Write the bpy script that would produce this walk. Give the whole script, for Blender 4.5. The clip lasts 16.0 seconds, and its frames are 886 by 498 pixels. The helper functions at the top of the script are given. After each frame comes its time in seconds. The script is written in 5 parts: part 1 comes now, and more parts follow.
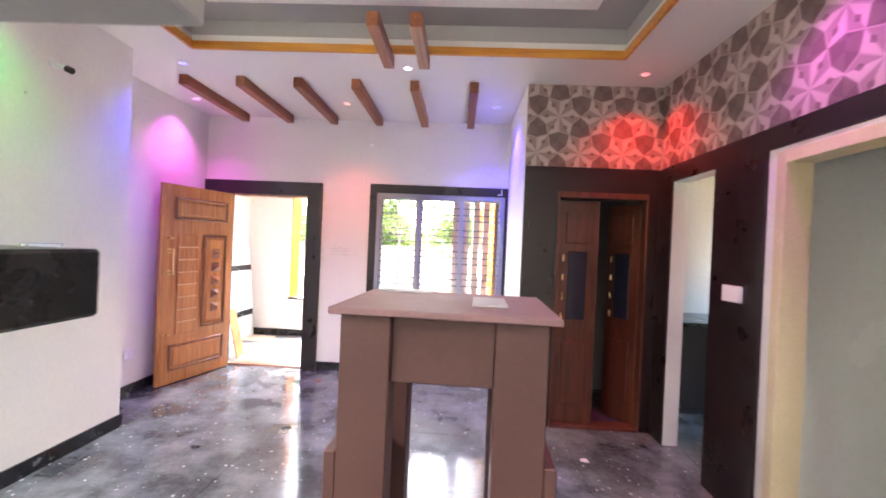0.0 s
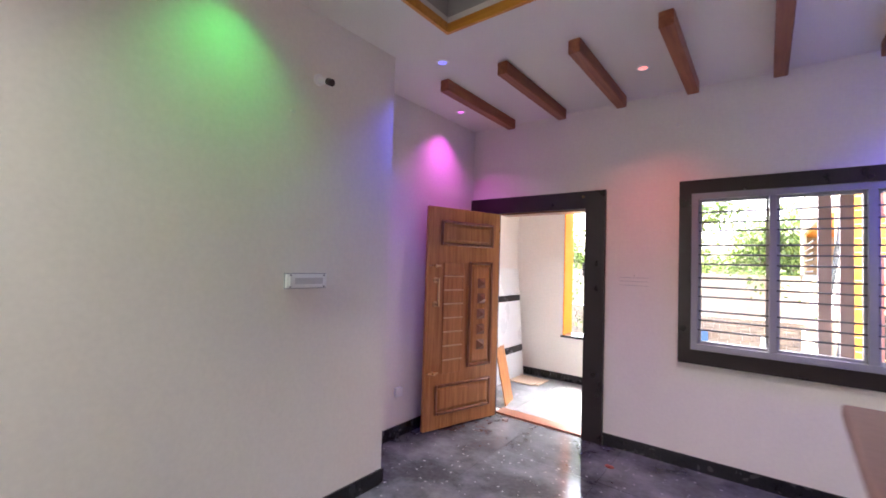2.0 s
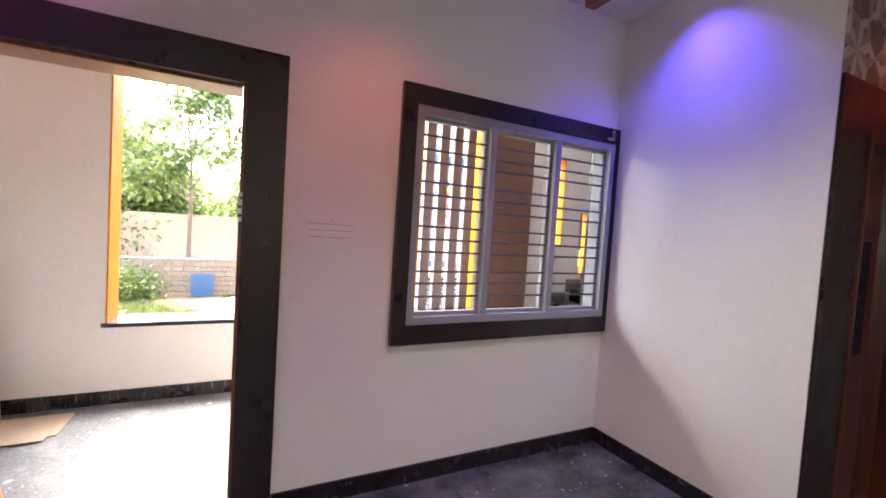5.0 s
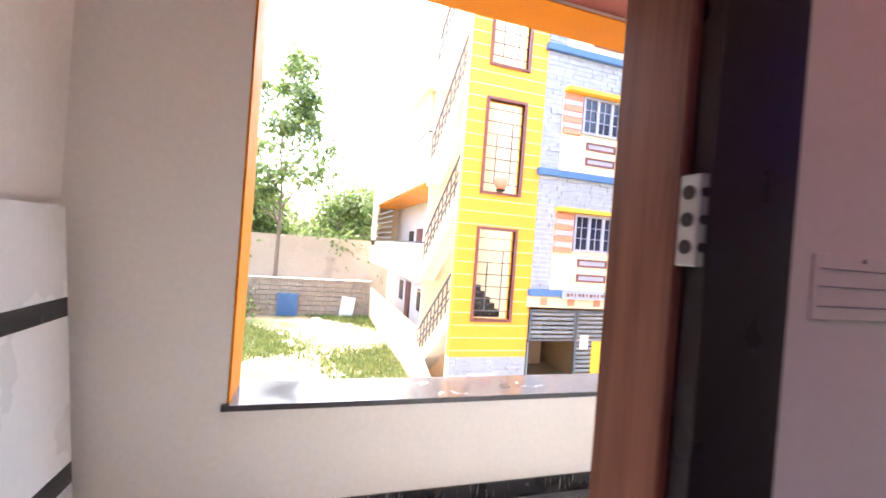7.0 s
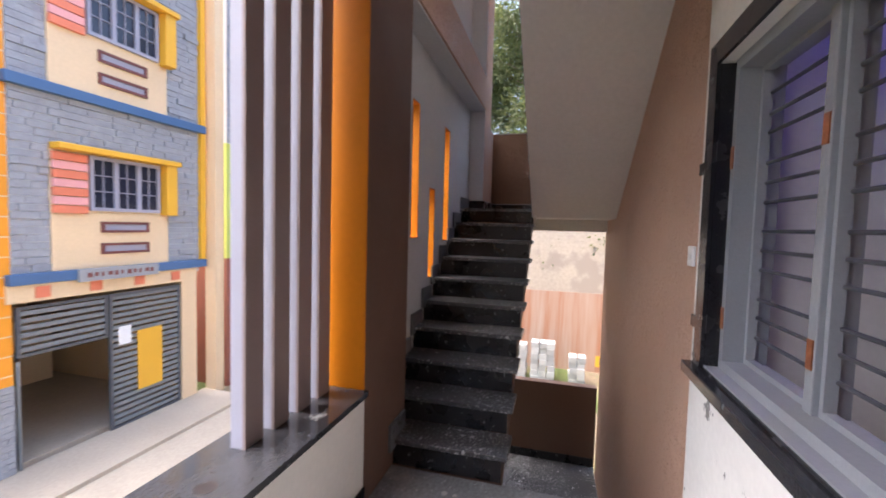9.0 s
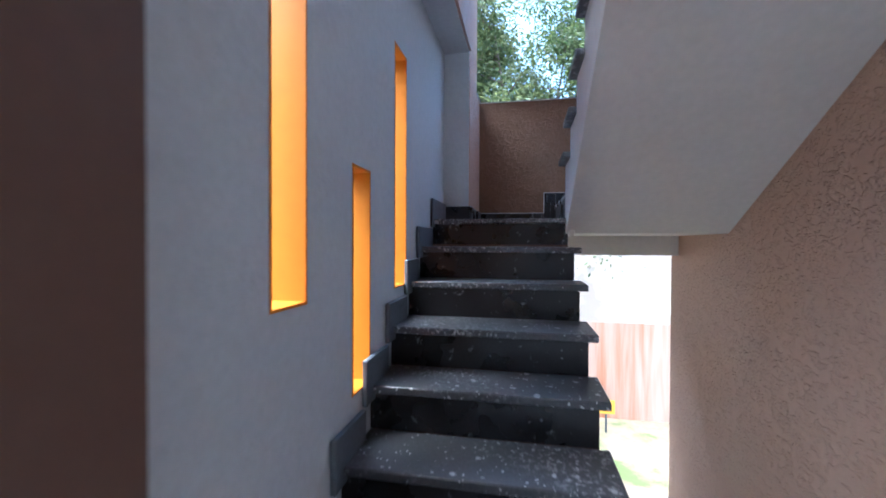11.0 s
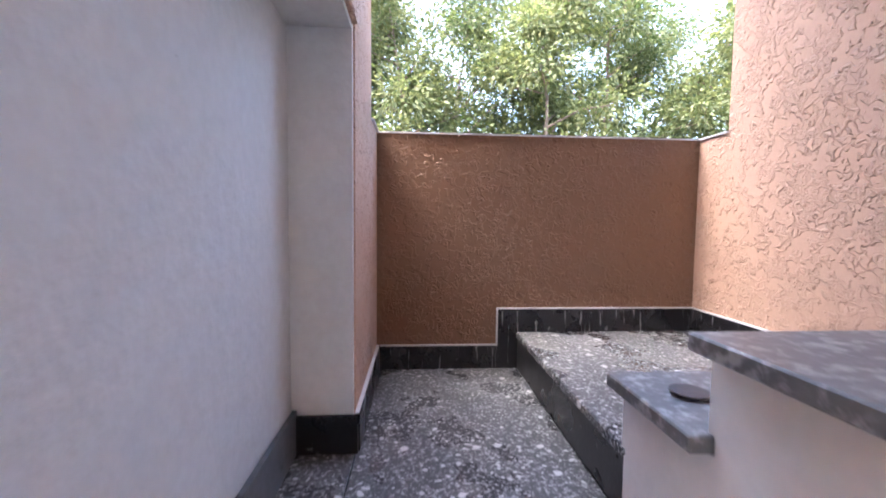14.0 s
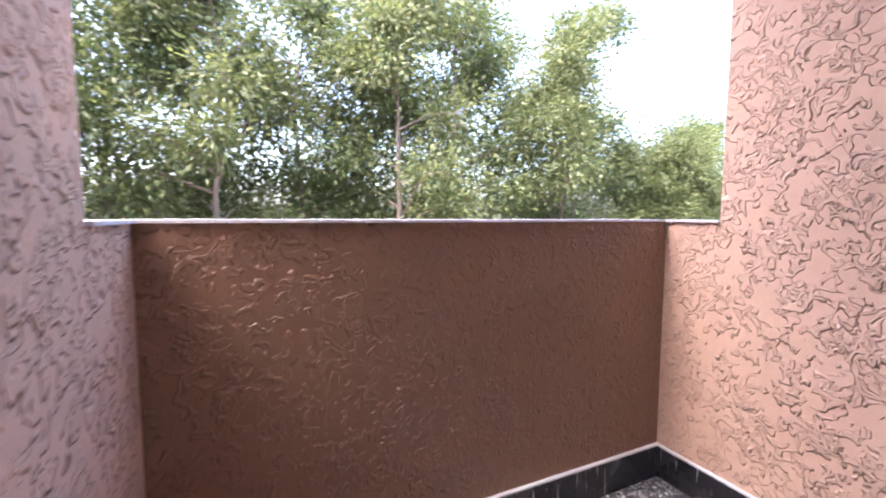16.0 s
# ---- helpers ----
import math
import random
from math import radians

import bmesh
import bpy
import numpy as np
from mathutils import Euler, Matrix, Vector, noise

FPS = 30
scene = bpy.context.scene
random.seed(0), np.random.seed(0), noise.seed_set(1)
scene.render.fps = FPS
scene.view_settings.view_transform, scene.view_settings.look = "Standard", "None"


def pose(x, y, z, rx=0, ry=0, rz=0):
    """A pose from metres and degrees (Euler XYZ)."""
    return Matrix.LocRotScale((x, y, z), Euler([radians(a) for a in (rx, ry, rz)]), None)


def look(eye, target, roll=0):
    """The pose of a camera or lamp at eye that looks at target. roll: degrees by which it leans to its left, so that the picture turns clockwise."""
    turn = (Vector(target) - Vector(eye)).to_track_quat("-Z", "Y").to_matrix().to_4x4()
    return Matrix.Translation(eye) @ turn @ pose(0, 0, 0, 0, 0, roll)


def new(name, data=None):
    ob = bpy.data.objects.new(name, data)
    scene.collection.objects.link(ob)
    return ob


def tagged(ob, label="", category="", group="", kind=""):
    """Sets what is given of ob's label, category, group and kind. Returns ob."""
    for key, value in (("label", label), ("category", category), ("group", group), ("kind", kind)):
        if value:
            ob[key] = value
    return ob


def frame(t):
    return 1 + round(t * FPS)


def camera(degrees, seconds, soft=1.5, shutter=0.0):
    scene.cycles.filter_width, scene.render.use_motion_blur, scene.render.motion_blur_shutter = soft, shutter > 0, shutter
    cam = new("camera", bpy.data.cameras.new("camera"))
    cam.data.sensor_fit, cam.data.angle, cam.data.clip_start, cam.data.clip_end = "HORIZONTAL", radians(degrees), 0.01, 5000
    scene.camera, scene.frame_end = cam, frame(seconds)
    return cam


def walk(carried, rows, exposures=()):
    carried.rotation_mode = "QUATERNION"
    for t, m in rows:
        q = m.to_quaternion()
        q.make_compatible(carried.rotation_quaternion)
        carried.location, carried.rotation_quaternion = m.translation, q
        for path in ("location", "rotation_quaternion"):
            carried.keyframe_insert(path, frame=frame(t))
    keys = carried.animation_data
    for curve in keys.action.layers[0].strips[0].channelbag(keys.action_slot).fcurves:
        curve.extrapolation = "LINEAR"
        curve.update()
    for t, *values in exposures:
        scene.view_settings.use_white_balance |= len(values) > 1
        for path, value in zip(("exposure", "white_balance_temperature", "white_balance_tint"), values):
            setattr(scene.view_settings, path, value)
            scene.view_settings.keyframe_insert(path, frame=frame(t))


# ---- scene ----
# camera and walk
cam = camera(93.9, 16.0, soft=1.7, shutter=0.3)
PATH = [
    (0, look((0.757, -0.043, 1.542), (0.678, 1.956, 1.531), 2.5)),
    (0.5, look((0.710, 0.296, 1.530), (0.377, 2.268, 1.543), 2.6)),
    (1, look((0.597, 0.578, 1.547), (-0.092, 2.455, 1.595), 2.6)),
    (1.5, look((0.464, 0.864, 1.547), (-0.601, 2.555, 1.625), 2.3)),
    (2, look((0.219, 1.063, 1.533), (-1.010, 2.639, 1.604), 1.8)),
    (2.5, look((-0.098, 1.276, 1.545), (-1.189, 2.952, 1.585), 0.9)),
    (3, look((-0.344, 1.590, 1.528), (-1.110, 3.438, 1.540), 0.9)),
    (3.5, look((-0.543, 1.889, 1.472), (-0.755, 3.878, 1.488), 1.6)),
    (3.7, look((-0.631, 1.996, 1.458), (-0.594, 3.996, 1.469), 1.7)),
    (5.8, look((-1.275, 3.284, 1.475), (-0.298, 5.025, 1.346), 4.5)),
    (6, look((-1.317, 3.459, 1.444), (-0.504, 5.286, 1.385), 5.0)),
    (6.5, look((-1.482, 3.920, 1.462), (-0.919, 5.839, 1.421), 5.1)),
    (7, look((-1.614, 4.359, 1.451), (-1.012, 6.266, 1.440), 4.4)),
    (7.5, look((-1.569, 4.789, 1.505), (-0.710, 6.595, 1.500), 4.9)),
    (8, look((-1.356, 5.225, 1.482), (0.065, 6.632, 1.446), 3.5)),
    (8.5, look((-1.043, 5.473, 1.459), (0.744, 6.365, 1.362), 1.9)),
    (9, look((-0.614, 5.613, 1.474), (1.312, 6.141, 1.365), 1.5)),
    (9.2, look((-0.434, 5.680, 1.471), (1.517, 6.110, 1.365), 1.2)),
    (11.3, look((1.811, 6.147, 1.582), (3.775, 6.525, 1.576), -0.1)),
    (11.5, look((1.980, 6.154, 1.659), (3.945, 6.522, 1.673), -0.3)),
    (12, look((2.273, 6.224, 1.758), (4.260, 6.452, 1.750), -0.0)),
    (12.5, look((2.537, 6.247, 1.865), (4.533, 6.356, 1.829), 0.4)),
    (13, look((2.803, 6.292, 2.048), (4.802, 6.300, 1.988), 0.9)),
    (13.5, look((3.023, 6.337, 2.222), (5.019, 6.265, 2.119), 0.9)),
    (14, look((3.259, 6.339, 2.355), (5.251, 6.204, 2.231), 0.6)),
    (14.5, look((3.464, 6.371, 2.482), (5.449, 6.185, 2.323), 0.2)),
    (15, look((3.701, 6.341, 2.568), (5.670, 6.042, 2.385), 0.3)),
    (15.5, look((3.911, 6.316, 2.672), (5.847, 5.849, 2.489), 0.3)),
    (16, look((4.168, 6.304, 2.765), (5.976, 5.464, 2.608), 0.2)),
]
EXPOSURES = [(0, 5.85, 6200, 8), (0.6, 5.6, 6300, 10), (1.5, 4.85, 6150, 12), (3.0, 4.65, 6350, 12), (3.7, 4.5, 6900, 11), (5.8, 4.35, 6200, 9), (6.6, 4.05, 6050, 8),
             (7.3, 3.6, 6400, 14), (8.0, 2.5, 6400, 14), (9.0, 2.65, 6200, 12), (11.3, 3.35, 4650, 0), (12.5, 3.55, 5400, 9), (13.5, 4.0, 5900, 16),
             (14.5, 4.15, 6000, 11), (15.2, 3.95, 6150, 15), (15.5, 3.65, 6500, 18), (16, 3.75, 5950, 21)]
walk(cam, PATH, EXPOSURES)

# world, sun
world = bpy.data.worlds.new("sky_world")
scene.world = world
world.use_nodes = True
wn = world.node_tree
sky = wn.nodes.new("ShaderNodeTexSky")
sky.sky_type, sky.sun_disc = "NISHITA", False
sky.sun_elevation, sky.sun_rotation = radians(64), radians(344)
sky.air_density, sky.dust_density = 1.0, 6.0
wn.nodes["Background"].inputs[1].default_value = 0.15
wn.links.new(sky.outputs[0], wn.nodes["Background"].inputs[0])
sun_data = bpy.data.lights.new("sun", "SUN")
sun_data.energy, sun_data.angle, sun_data.color = 1.0, radians(60), (1.0, 0.98, 0.95)
sun = new("sun", sun_data)
sun.matrix_world = look((0, 0, 0), (0.12, -0.42, -0.90))


# ---------- materials ----------
def tree_of(m):
    m.use_nodes = True
    t = m.node_tree
    return t, t.nodes["Principled BSDF"]


def surface(name, col, rough=0.6, var=0.12, scale=2.5, fine=70, bump=0.12, metal=0.0, spots=None, spot_scale=14, spot_cut=0.62, spot_soft=0.07, spot_mask=0,
            spec=0.5, depth=0.01, random_tint=0.0):
    """Plain procedural surface: broad and fine variation of the base colour, fine relief, and spots of a second colour."""
    m = bpy.data.materials.new(name)
    t, b = tree_of(m)
    N, L = t.nodes.new, t.links.new
    pos = N("ShaderNodeNewGeometry")
    n1, n2 = N("ShaderNodeTexNoise"), N("ShaderNodeTexNoise")
    n1.inputs["Scale"].default_value, n1.inputs["Detail"].default_value = scale, 5
    n2.inputs["Scale"].default_value, n2.inputs["Detail"].default_value = fine, 4
    for n in (n1, n2):
        L(pos.outputs["Position"], n.inputs["Vector"])
    mixn = N("ShaderNodeMath")
    mixn.operation = "ADD"
    L(n1.outputs[0], mixn.inputs[0])
    L(n2.outputs[0], mixn.inputs[1])
    rng = N("ShaderNodeMapRange")
    rng.inputs[1].default_value, rng.inputs[2].default_value = 0.6, 1.4
    rng.inputs[3].default_value, rng.inputs[4].default_value = 1 - var, 1 + var
    L(mixn.outputs[0], rng.inputs[0])
    value = rng.outputs[0]
    if random_tint:
        info, rr, mm = N("ShaderNodeObjectInfo"), N("ShaderNodeMapRange"), N("ShaderNodeMath")
        rr.inputs[3].default_value, rr.inputs[4].default_value = 1 - random_tint, 1 + random_tint
        L(info.outputs["Random"], rr.inputs[0])
        mm.operation = "MULTIPLY"
        L(value, mm.inputs[0])
        L(rr.outputs[0], mm.inputs[1])
        value = mm.outputs[0]
    vm = N("ShaderNodeVectorMath")
    vm.operation = "SCALE"
    vm.inputs[0].default_value = col
    L(value, vm.inputs["Scale"])
    out = vm.outputs[0]
    if spots:
        n3 = N("ShaderNodeTexNoise")
        n3.inputs["Scale"].default_value, n3.inputs["Detail"].default_value, n3.inputs["Roughness"].default_value = spot_scale, 6, 0.65
        L(pos.outputs["Position"], n3.inputs["Vector"])
        ramp = N("ShaderNodeMapRange")
        ramp.inputs[1].default_value, ramp.inputs[2].default_value = spot_cut, spot_cut + spot_soft
        L(n3.outputs[0], ramp.inputs[0])
        mix = N("ShaderNodeMix")
        mix.data_type = "RGBA"
        factor = ramp.outputs[0]
        if spot_mask:
            n4, r4, mul4 = N("ShaderNodeTexNoise"), N("ShaderNodeMapRange"), N("ShaderNodeMath")
            n4.inputs["Scale"].default_value, n4.inputs["Detail"].default_value = spot_mask, 3
            L(pos.outputs["Position"], n4.inputs["Vector"])
            r4.inputs[1].default_value, r4.inputs[2].default_value = 0.42, 0.62
            L(n4.outputs[0], r4.inputs[0])
            mul4.operation = "MULTIPLY"
            L(factor, mul4.inputs[0])
            L(r4.outputs[0], mul4.inputs[1])
            factor = mul4.outputs[0]
        L(factor, mix.inputs["Factor"])
        L(out, mix.inputs["A"])
        mix.inputs["B"].default_value = (*spots, 1)
        out = mix.outputs["Result"]
    L(out, b.inputs["Base Color"])
    rrng = N("ShaderNodeMapRange")
    rrng.inputs[1].default_value, rrng.inputs[2].default_value = 0.35, 0.65
    rrng.inputs[3].default_value, rrng.inputs[4].default_value = max(0.03, rough - 0.08), min(1, rough + 0.08)
    L(n1.outputs[0], rrng.inputs[0])
    L(rrng.outputs[0], b.inputs["Roughness"])
    b.inputs["Metallic"].default_value = metal
    b.inputs["Specular IOR Level"].default_value = spec
    if bump:
        bp = N("ShaderNodeBump")
        bp.inputs["Strength"].default_value, bp.inputs["Distance"].default_value = bump, depth
        L(n2.outputs[0], bp.inputs["Height"])
        L(bp.outputs[0], b.inputs["Normal"])
    return m


def blotted(m, col, scale, size):
    """Scattered round splashes of plaster over a finished surface."""
    t = m.node_tree
    N, L = t.nodes.new, t.links.new
    b = t.nodes["Principled BSDF"]
    base = b.inputs["Base Color"].links[0].from_socket
    pos, warp, vm, vor = N("ShaderNodeNewGeometry"), N("ShaderNodeTexNoise"), N("ShaderNodeVectorMath"), N("ShaderNodeTexVoronoi")
    warp.inputs["Scale"].default_value = 30
    L(pos.outputs["Position"], warp.inputs[0])
    vm.operation = "MULTIPLY_ADD"
    vm.inputs[1].default_value = (0.03, 0.03, 0.03)
    L(warp.outputs["Color"], vm.inputs[0])
    L(pos.outputs["Position"], vm.inputs[2])
    vor.inputs["Scale"].default_value = scale
    L(vm.outputs[0], vor.inputs["Vector"])
    sep, lim, diff, rng, mix = N("ShaderNodeSeparateColor"), N("ShaderNodeMath"), N("ShaderNodeMath"), N("ShaderNodeMapRange"), N("ShaderNodeMix")
    L(vor.outputs["Color"], sep.inputs[0])
    lim.operation, diff.operation = "MULTIPLY", "SUBTRACT"
    lim.inputs[1].default_value = size
    L(sep.outputs[0], lim.inputs[0])
    L(lim.outputs[0], diff.inputs[0])
    L(vor.outputs["Distance"], diff.inputs[1])
    rng.inputs[1].default_value, rng.inputs[2].default_value = 0.0, 0.06
    rng.inputs[4].default_value = 0.85
    L(diff.outputs[0], rng.inputs[0])
    mix.data_type = "RGBA"
    mix.inputs["B"].default_value = (*col, 1)
    L(rng.outputs[0], mix.inputs["Factor"])
    L(base, mix.inputs["A"])
    L(mix.outputs["Result"], b.inputs["Base Color"])
    return m


def dripped(m, col):
    """Runs of cement hanging down a finished upright surface."""
    t = m.node_tree
    N, L = t.nodes.new, t.links.new
    b = t.nodes["Principled BSDF"]
    base = b.inputs["Base Color"].links[0].from_socket
    pos, mp, n1, rng, mix = N("ShaderNodeNewGeometry"), N("ShaderNodeMapping"), N("ShaderNodeTexNoise"), N("ShaderNodeMapRange"), N("ShaderNodeMix")
    mp.inputs["Scale"].default_value = (70, 70, 7)
    L(pos.outputs["Position"], mp.inputs[0])
    n1.inputs["Scale"].default_value, n1.inputs["Detail"].default_value = 1.0, 4
    L(mp.outputs[0], n1.inputs[0])
    rng.inputs[1].default_value, rng.inputs[2].default_value, rng.inputs[4].default_value = 0.62, 0.72, 0.55
    L(n1.outputs[0], rng.inputs[0])
    mix.data_type = "RGBA"
    mix.inputs["B"].default_value = (*col, 1)
    L(rng.outputs[0], mix.inputs["Factor"])
    L(base, mix.inputs["A"])
    L(mix.outputs["Result"], b.inputs["Base Color"])
    return m


def wood(name, dark, light, rough=0.4, axis=2, scale=1.0):
    """Wood with grain along the given axis."""
    m = bpy.data.materials.new(name)
    t, b = tree_of(m)
    N, L = t.nodes.new, t.links.new
    pos, mp = N("ShaderNodeNewGeometry"), N("ShaderNodeMapping")
    s = [26 * scale] * 3
    s[axis] = 1.6 * scale
    mp.inputs["Scale"].default_value = s
    L(pos.outputs["Position"], mp.inputs[0])
    n1, n2 = N("ShaderNodeTexNoise"), N("ShaderNodeTexNoise")
    n1.inputs["Scale"].default_value, n1.inputs["Detail"].default_value, n1.inputs["Distortion"].default_value = 1.0, 6, 0.6
    n2.inputs["Scale"].default_value, n2.inputs["Detail"].default_value = 5.0, 4
    L(mp.outputs[0], n1.inputs[0])
    L(mp.outputs[0], n2.inputs[0])
    add = N("ShaderNodeMath")
    add.operation = "MULTIPLY_ADD"
    add.inputs[1].default_value = 0.35
    L(n2.outputs[0], add.inputs[0])
    L(n1.outputs[0], add.inputs[2])
    rng = N("ShaderNodeMapRange")
    rng.inputs[1].default_value, rng.inputs[2].default_value = 0.45, 0.9
    L(add.outputs[0], rng.inputs[0])
    mix = N("ShaderNodeMix")
    mix.data_type = "RGBA"
    L(rng.outputs[0], mix.inputs["Factor"])
    mix.inputs["A"].default_value, mix.inputs["B"].default_value = (*dark, 1), (*light, 1)
    L(mix.outputs["Result"], b.inputs["Base Color"])
    b.inputs["Roughness"].default_value = rough
    bp = N("ShaderNodeBump")
    bp.inputs["Strength"].default_value, bp.inputs["Distance"].default_value = 0.15, 0.003
    L(add.outputs[0], bp.inputs["Height"])
    L(bp.outputs[0], b.inputs["Normal"])
    return m


def glow(name, col, power):
    m = bpy.data.materials.new(name)
    t, b = tree_of(m)
    b.inputs["Base Color"].default_value = (*col, 1)
    b.inputs["Emission Color"].default_value = (*col, 1)
    b.inputs["Emission Strength"].default_value = power
    return m


WHITE_WALL = surface("white_wall_paint", (0.76, 0.73, 0.68), 0.75, 0.05, 1.2, 40, 0.08, depth=0.004)
CEILING = surface("ceiling_paint", (0.78, 0.76, 0.74), 0.8, 0.03, 1.0, 60, 0.04, depth=0.003)
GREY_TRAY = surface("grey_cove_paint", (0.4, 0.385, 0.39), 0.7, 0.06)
ORANGE_STRIP = wood("orange_wood_strip", (0.5, 0.2, 0.02), (0.72, 0.34, 0.05), 0.35, 0)
BEAM_WOOD = wood("beam_wood", (0.2, 0.06, 0.025), (0.36, 0.13, 0.055), 0.45, 1)
TEAK = wood("teak_wood", (0.33, 0.12, 0.03), (0.58, 0.27, 0.09), 0.35, 2)
DARK_WOOD = wood("dark_polished_wood", (0.05, 0.014, 0.008), (0.12, 0.035, 0.018), 0.3, 2)
DARK_TRIM = surface("dark_brown_architrave", (0.014, 0.008, 0.008), 0.35, 0.25, 6, 80, 0.06)
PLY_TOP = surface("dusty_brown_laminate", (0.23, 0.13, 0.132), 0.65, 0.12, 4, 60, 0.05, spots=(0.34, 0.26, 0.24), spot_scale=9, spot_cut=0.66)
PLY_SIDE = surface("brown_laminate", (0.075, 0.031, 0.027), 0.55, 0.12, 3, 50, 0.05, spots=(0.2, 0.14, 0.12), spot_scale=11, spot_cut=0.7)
BLACK_STONE = surface("black_granite", (0.016, 0.016, 0.018), 0.22, 0.4, 10, 150, 0.04, spots=(0.17, 0.17, 0.175), spot_scale=9, spot_cut=0.64)
STEP_STONE = surface("dusty_black_granite", (0.055, 0.055, 0.058), 0.36, 0.45, 3.5, 90, 0.06, spots=(0.42, 0.42, 0.42), spot_scale=60, spot_cut=0.52, spot_soft=0.14, spot_mask=2.6)
RISER_STONE = surface("black_granite_riser", (0.012, 0.011, 0.012), 0.3, 0.4, 6, 90, 0.05, spots=(0.24, 0.24, 0.24), spot_scale=22, spot_cut=0.62)
SPLASHED = surface("plaster_splashed_granite", (0.075, 0.075, 0.078), 0.3, 0.4, 5, 90, 0.06, spots=(0.58, 0.58, 0.58), spot_scale=95, spot_cut=0.5, spot_soft=0.2)
blotted(SPLASHED, (0.72, 0.72, 0.72), 15, 0.27)
blotted(SPLASHED, (0.65, 0.65, 0.65), 42, 0.34)
blotted(STEP_STONE, (0.55, 0.55, 0.55), 17, 0.26)
blotted(STEP_STONE, (0.5, 0.5, 0.5), 45, 0.3)
FLOOR_STONE = surface("polished_grey_floor_stone", (0.05, 0.054, 0.058), 0.13, 0.4, 1.6, 30, 0.02, spots=(0.2, 0.212, 0.22), spot_scale=2.2, spot_cut=0.42, spot_soft=0.35, random_tint=0.12)
PORCH_STONE = surface("porch_floor_stone", (0.23, 0.24, 0.25), 0.18, 0.38, 2, 50, 0.03, spots=(0.4, 0.39, 0.37), spot_scale=4, spot_cut=0.52, spot_soft=0.25)
blotted(PORCH_STONE, (0.5, 0.49, 0.48), 9, 0.22)
blotted(PORCH_STONE, (0.5, 0.5, 0.5), 38, 0.26)
blotted(FLOOR_STONE, (0.34, 0.35, 0.36), 19, 0.24)
GREY_PAINT = surface("grey_wall_paint", (0.58, 0.60, 0.61), 0.7, 0.08, 2, 40, 0.3, depth=0.008, spots=(0.28, 0.29, 0.3), spot_scale=38, spot_cut=0.69, spot_soft=0.04, spot_mask=1.3)
PALE_GREY = surface("pale_grey_wall_paint", (0.56, 0.55, 0.56), 0.7, 0.06, 2, 40, 0.15, depth=0.006)
BROWN_PAINT = surface("brown_wall_paint", (0.13, 0.072, 0.05), 0.65, 0.08, 2, 40, 0.12, depth=0.005)
ORANGE_PAINT = surface("orange_paint", (0.54, 0.175, 0.003), 0.6, 0.06, 2, 30, 0.05, spec=0.2)
PLASTER = surface("grey_plaster_soffit", (0.72, 0.69, 0.68), 0.8, 0.07, 2, 30, 0.12, depth=0.004)
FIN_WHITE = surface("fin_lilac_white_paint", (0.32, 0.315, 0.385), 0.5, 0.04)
FIN_BROWN = surface("fin_brown_paint", (0.25, 0.19, 0.185), 0.55, 0.06)
RED_CEILING = surface("maroon_porch_ceiling", (0.24, 0.045, 0.03), 0.5, 0.06)
WIN_GREY = surface("grey_window_paint", (0.28, 0.29, 0.31), 0.45, 0.05)
STEEL = surface("steel", (0.5, 0.5, 0.5), 0.3, 0.05, metal=1.0)
BRASS = surface("brass", (0.7, 0.48, 0.25), 0.25, 0.05, metal=1.0)
PLASTIC = surface("white_plastic", (0.8, 0.8, 0.8), 0.35, 0.02)


PALE_PUTTY = surface("putty_wall", (0.74, 0.715, 0.68), 0.75, 0.07, 1.5, 35, 0.12, depth=0.004, spots=(0.2, 0.19, 0.18), spot_scale=7, spot_cut=0.63, spot_soft=0.03)
PORCH_PUTTY = surface("porch_putty", (0.72, 0.69, 0.65), 0.75, 0.06, 1.3, 35, 0.1, depth=0.004, spots=(0.4, 0.38, 0.36), spot_scale=3.2, spot_cut=0.7)
MARBLE = surface("marble_tile", (0.72, 0.72, 0.68), 0.2, 0.05, 1.2, 30, 0.02, spots=(0.5, 0.5, 0.47), spot_scale=1.8, spot_cut=0.66)
SILL_STONE = surface("granite_sill", (0.035, 0.035, 0.04), 0.16, 0.4, 4, 90, 0.03, spots=(0.3, 0.3, 0.31), spot_scale=7, spot_cut=0.63)
TREAD_GREY = surface("dusty_grey_tread_stone", (0.14, 0.14, 0.142), 0.4, 0.3, 5, 60, 0.06, spots=(0.36, 0.36, 0.36), spot_scale=30, spot_cut=0.5, spot_soft=0.15)
SKIRT_STONE = surface("dusty_grey_skirting", (0.12, 0.13, 0.14), 0.45, 0.3, 6, 60, 0.05, spots=(0.03, 0.03, 0.03), spot_scale=9, spot_cut=0.6)
FRAME_WOOD = wood("door_frame_wood", (0.14, 0.05, 0.025), (0.3, 0.12, 0.06), 0.3, 2)
# Same teak, darkened: shading of mouldings and studs is put into the colour.
TEAK_SHADED = wood("teak_wood_shaded", (0.15, 0.055, 0.02), (0.32, 0.13, 0.055), 0.35, 2)
TEAK_LIGHT = wood("teak_wood_strip", (0.6, 0.4, 0.2), (0.75, 0.52, 0.3), 0.35, 0)
BAR_GREY = surface("bar_paint", (0.07, 0.07, 0.08), 0.45, 0.05)
CREAM = surface("cream_primer", (0.62, 0.52, 0.33), 0.6, 0.08)
DARK_GLASS = surface("dark_glass", (0.02, 0.022, 0.04), 0.06, 0.1, bump=0)
CARDBOARD = surface("cardboard", (0.5, 0.38, 0.26), 0.8, 0.12)
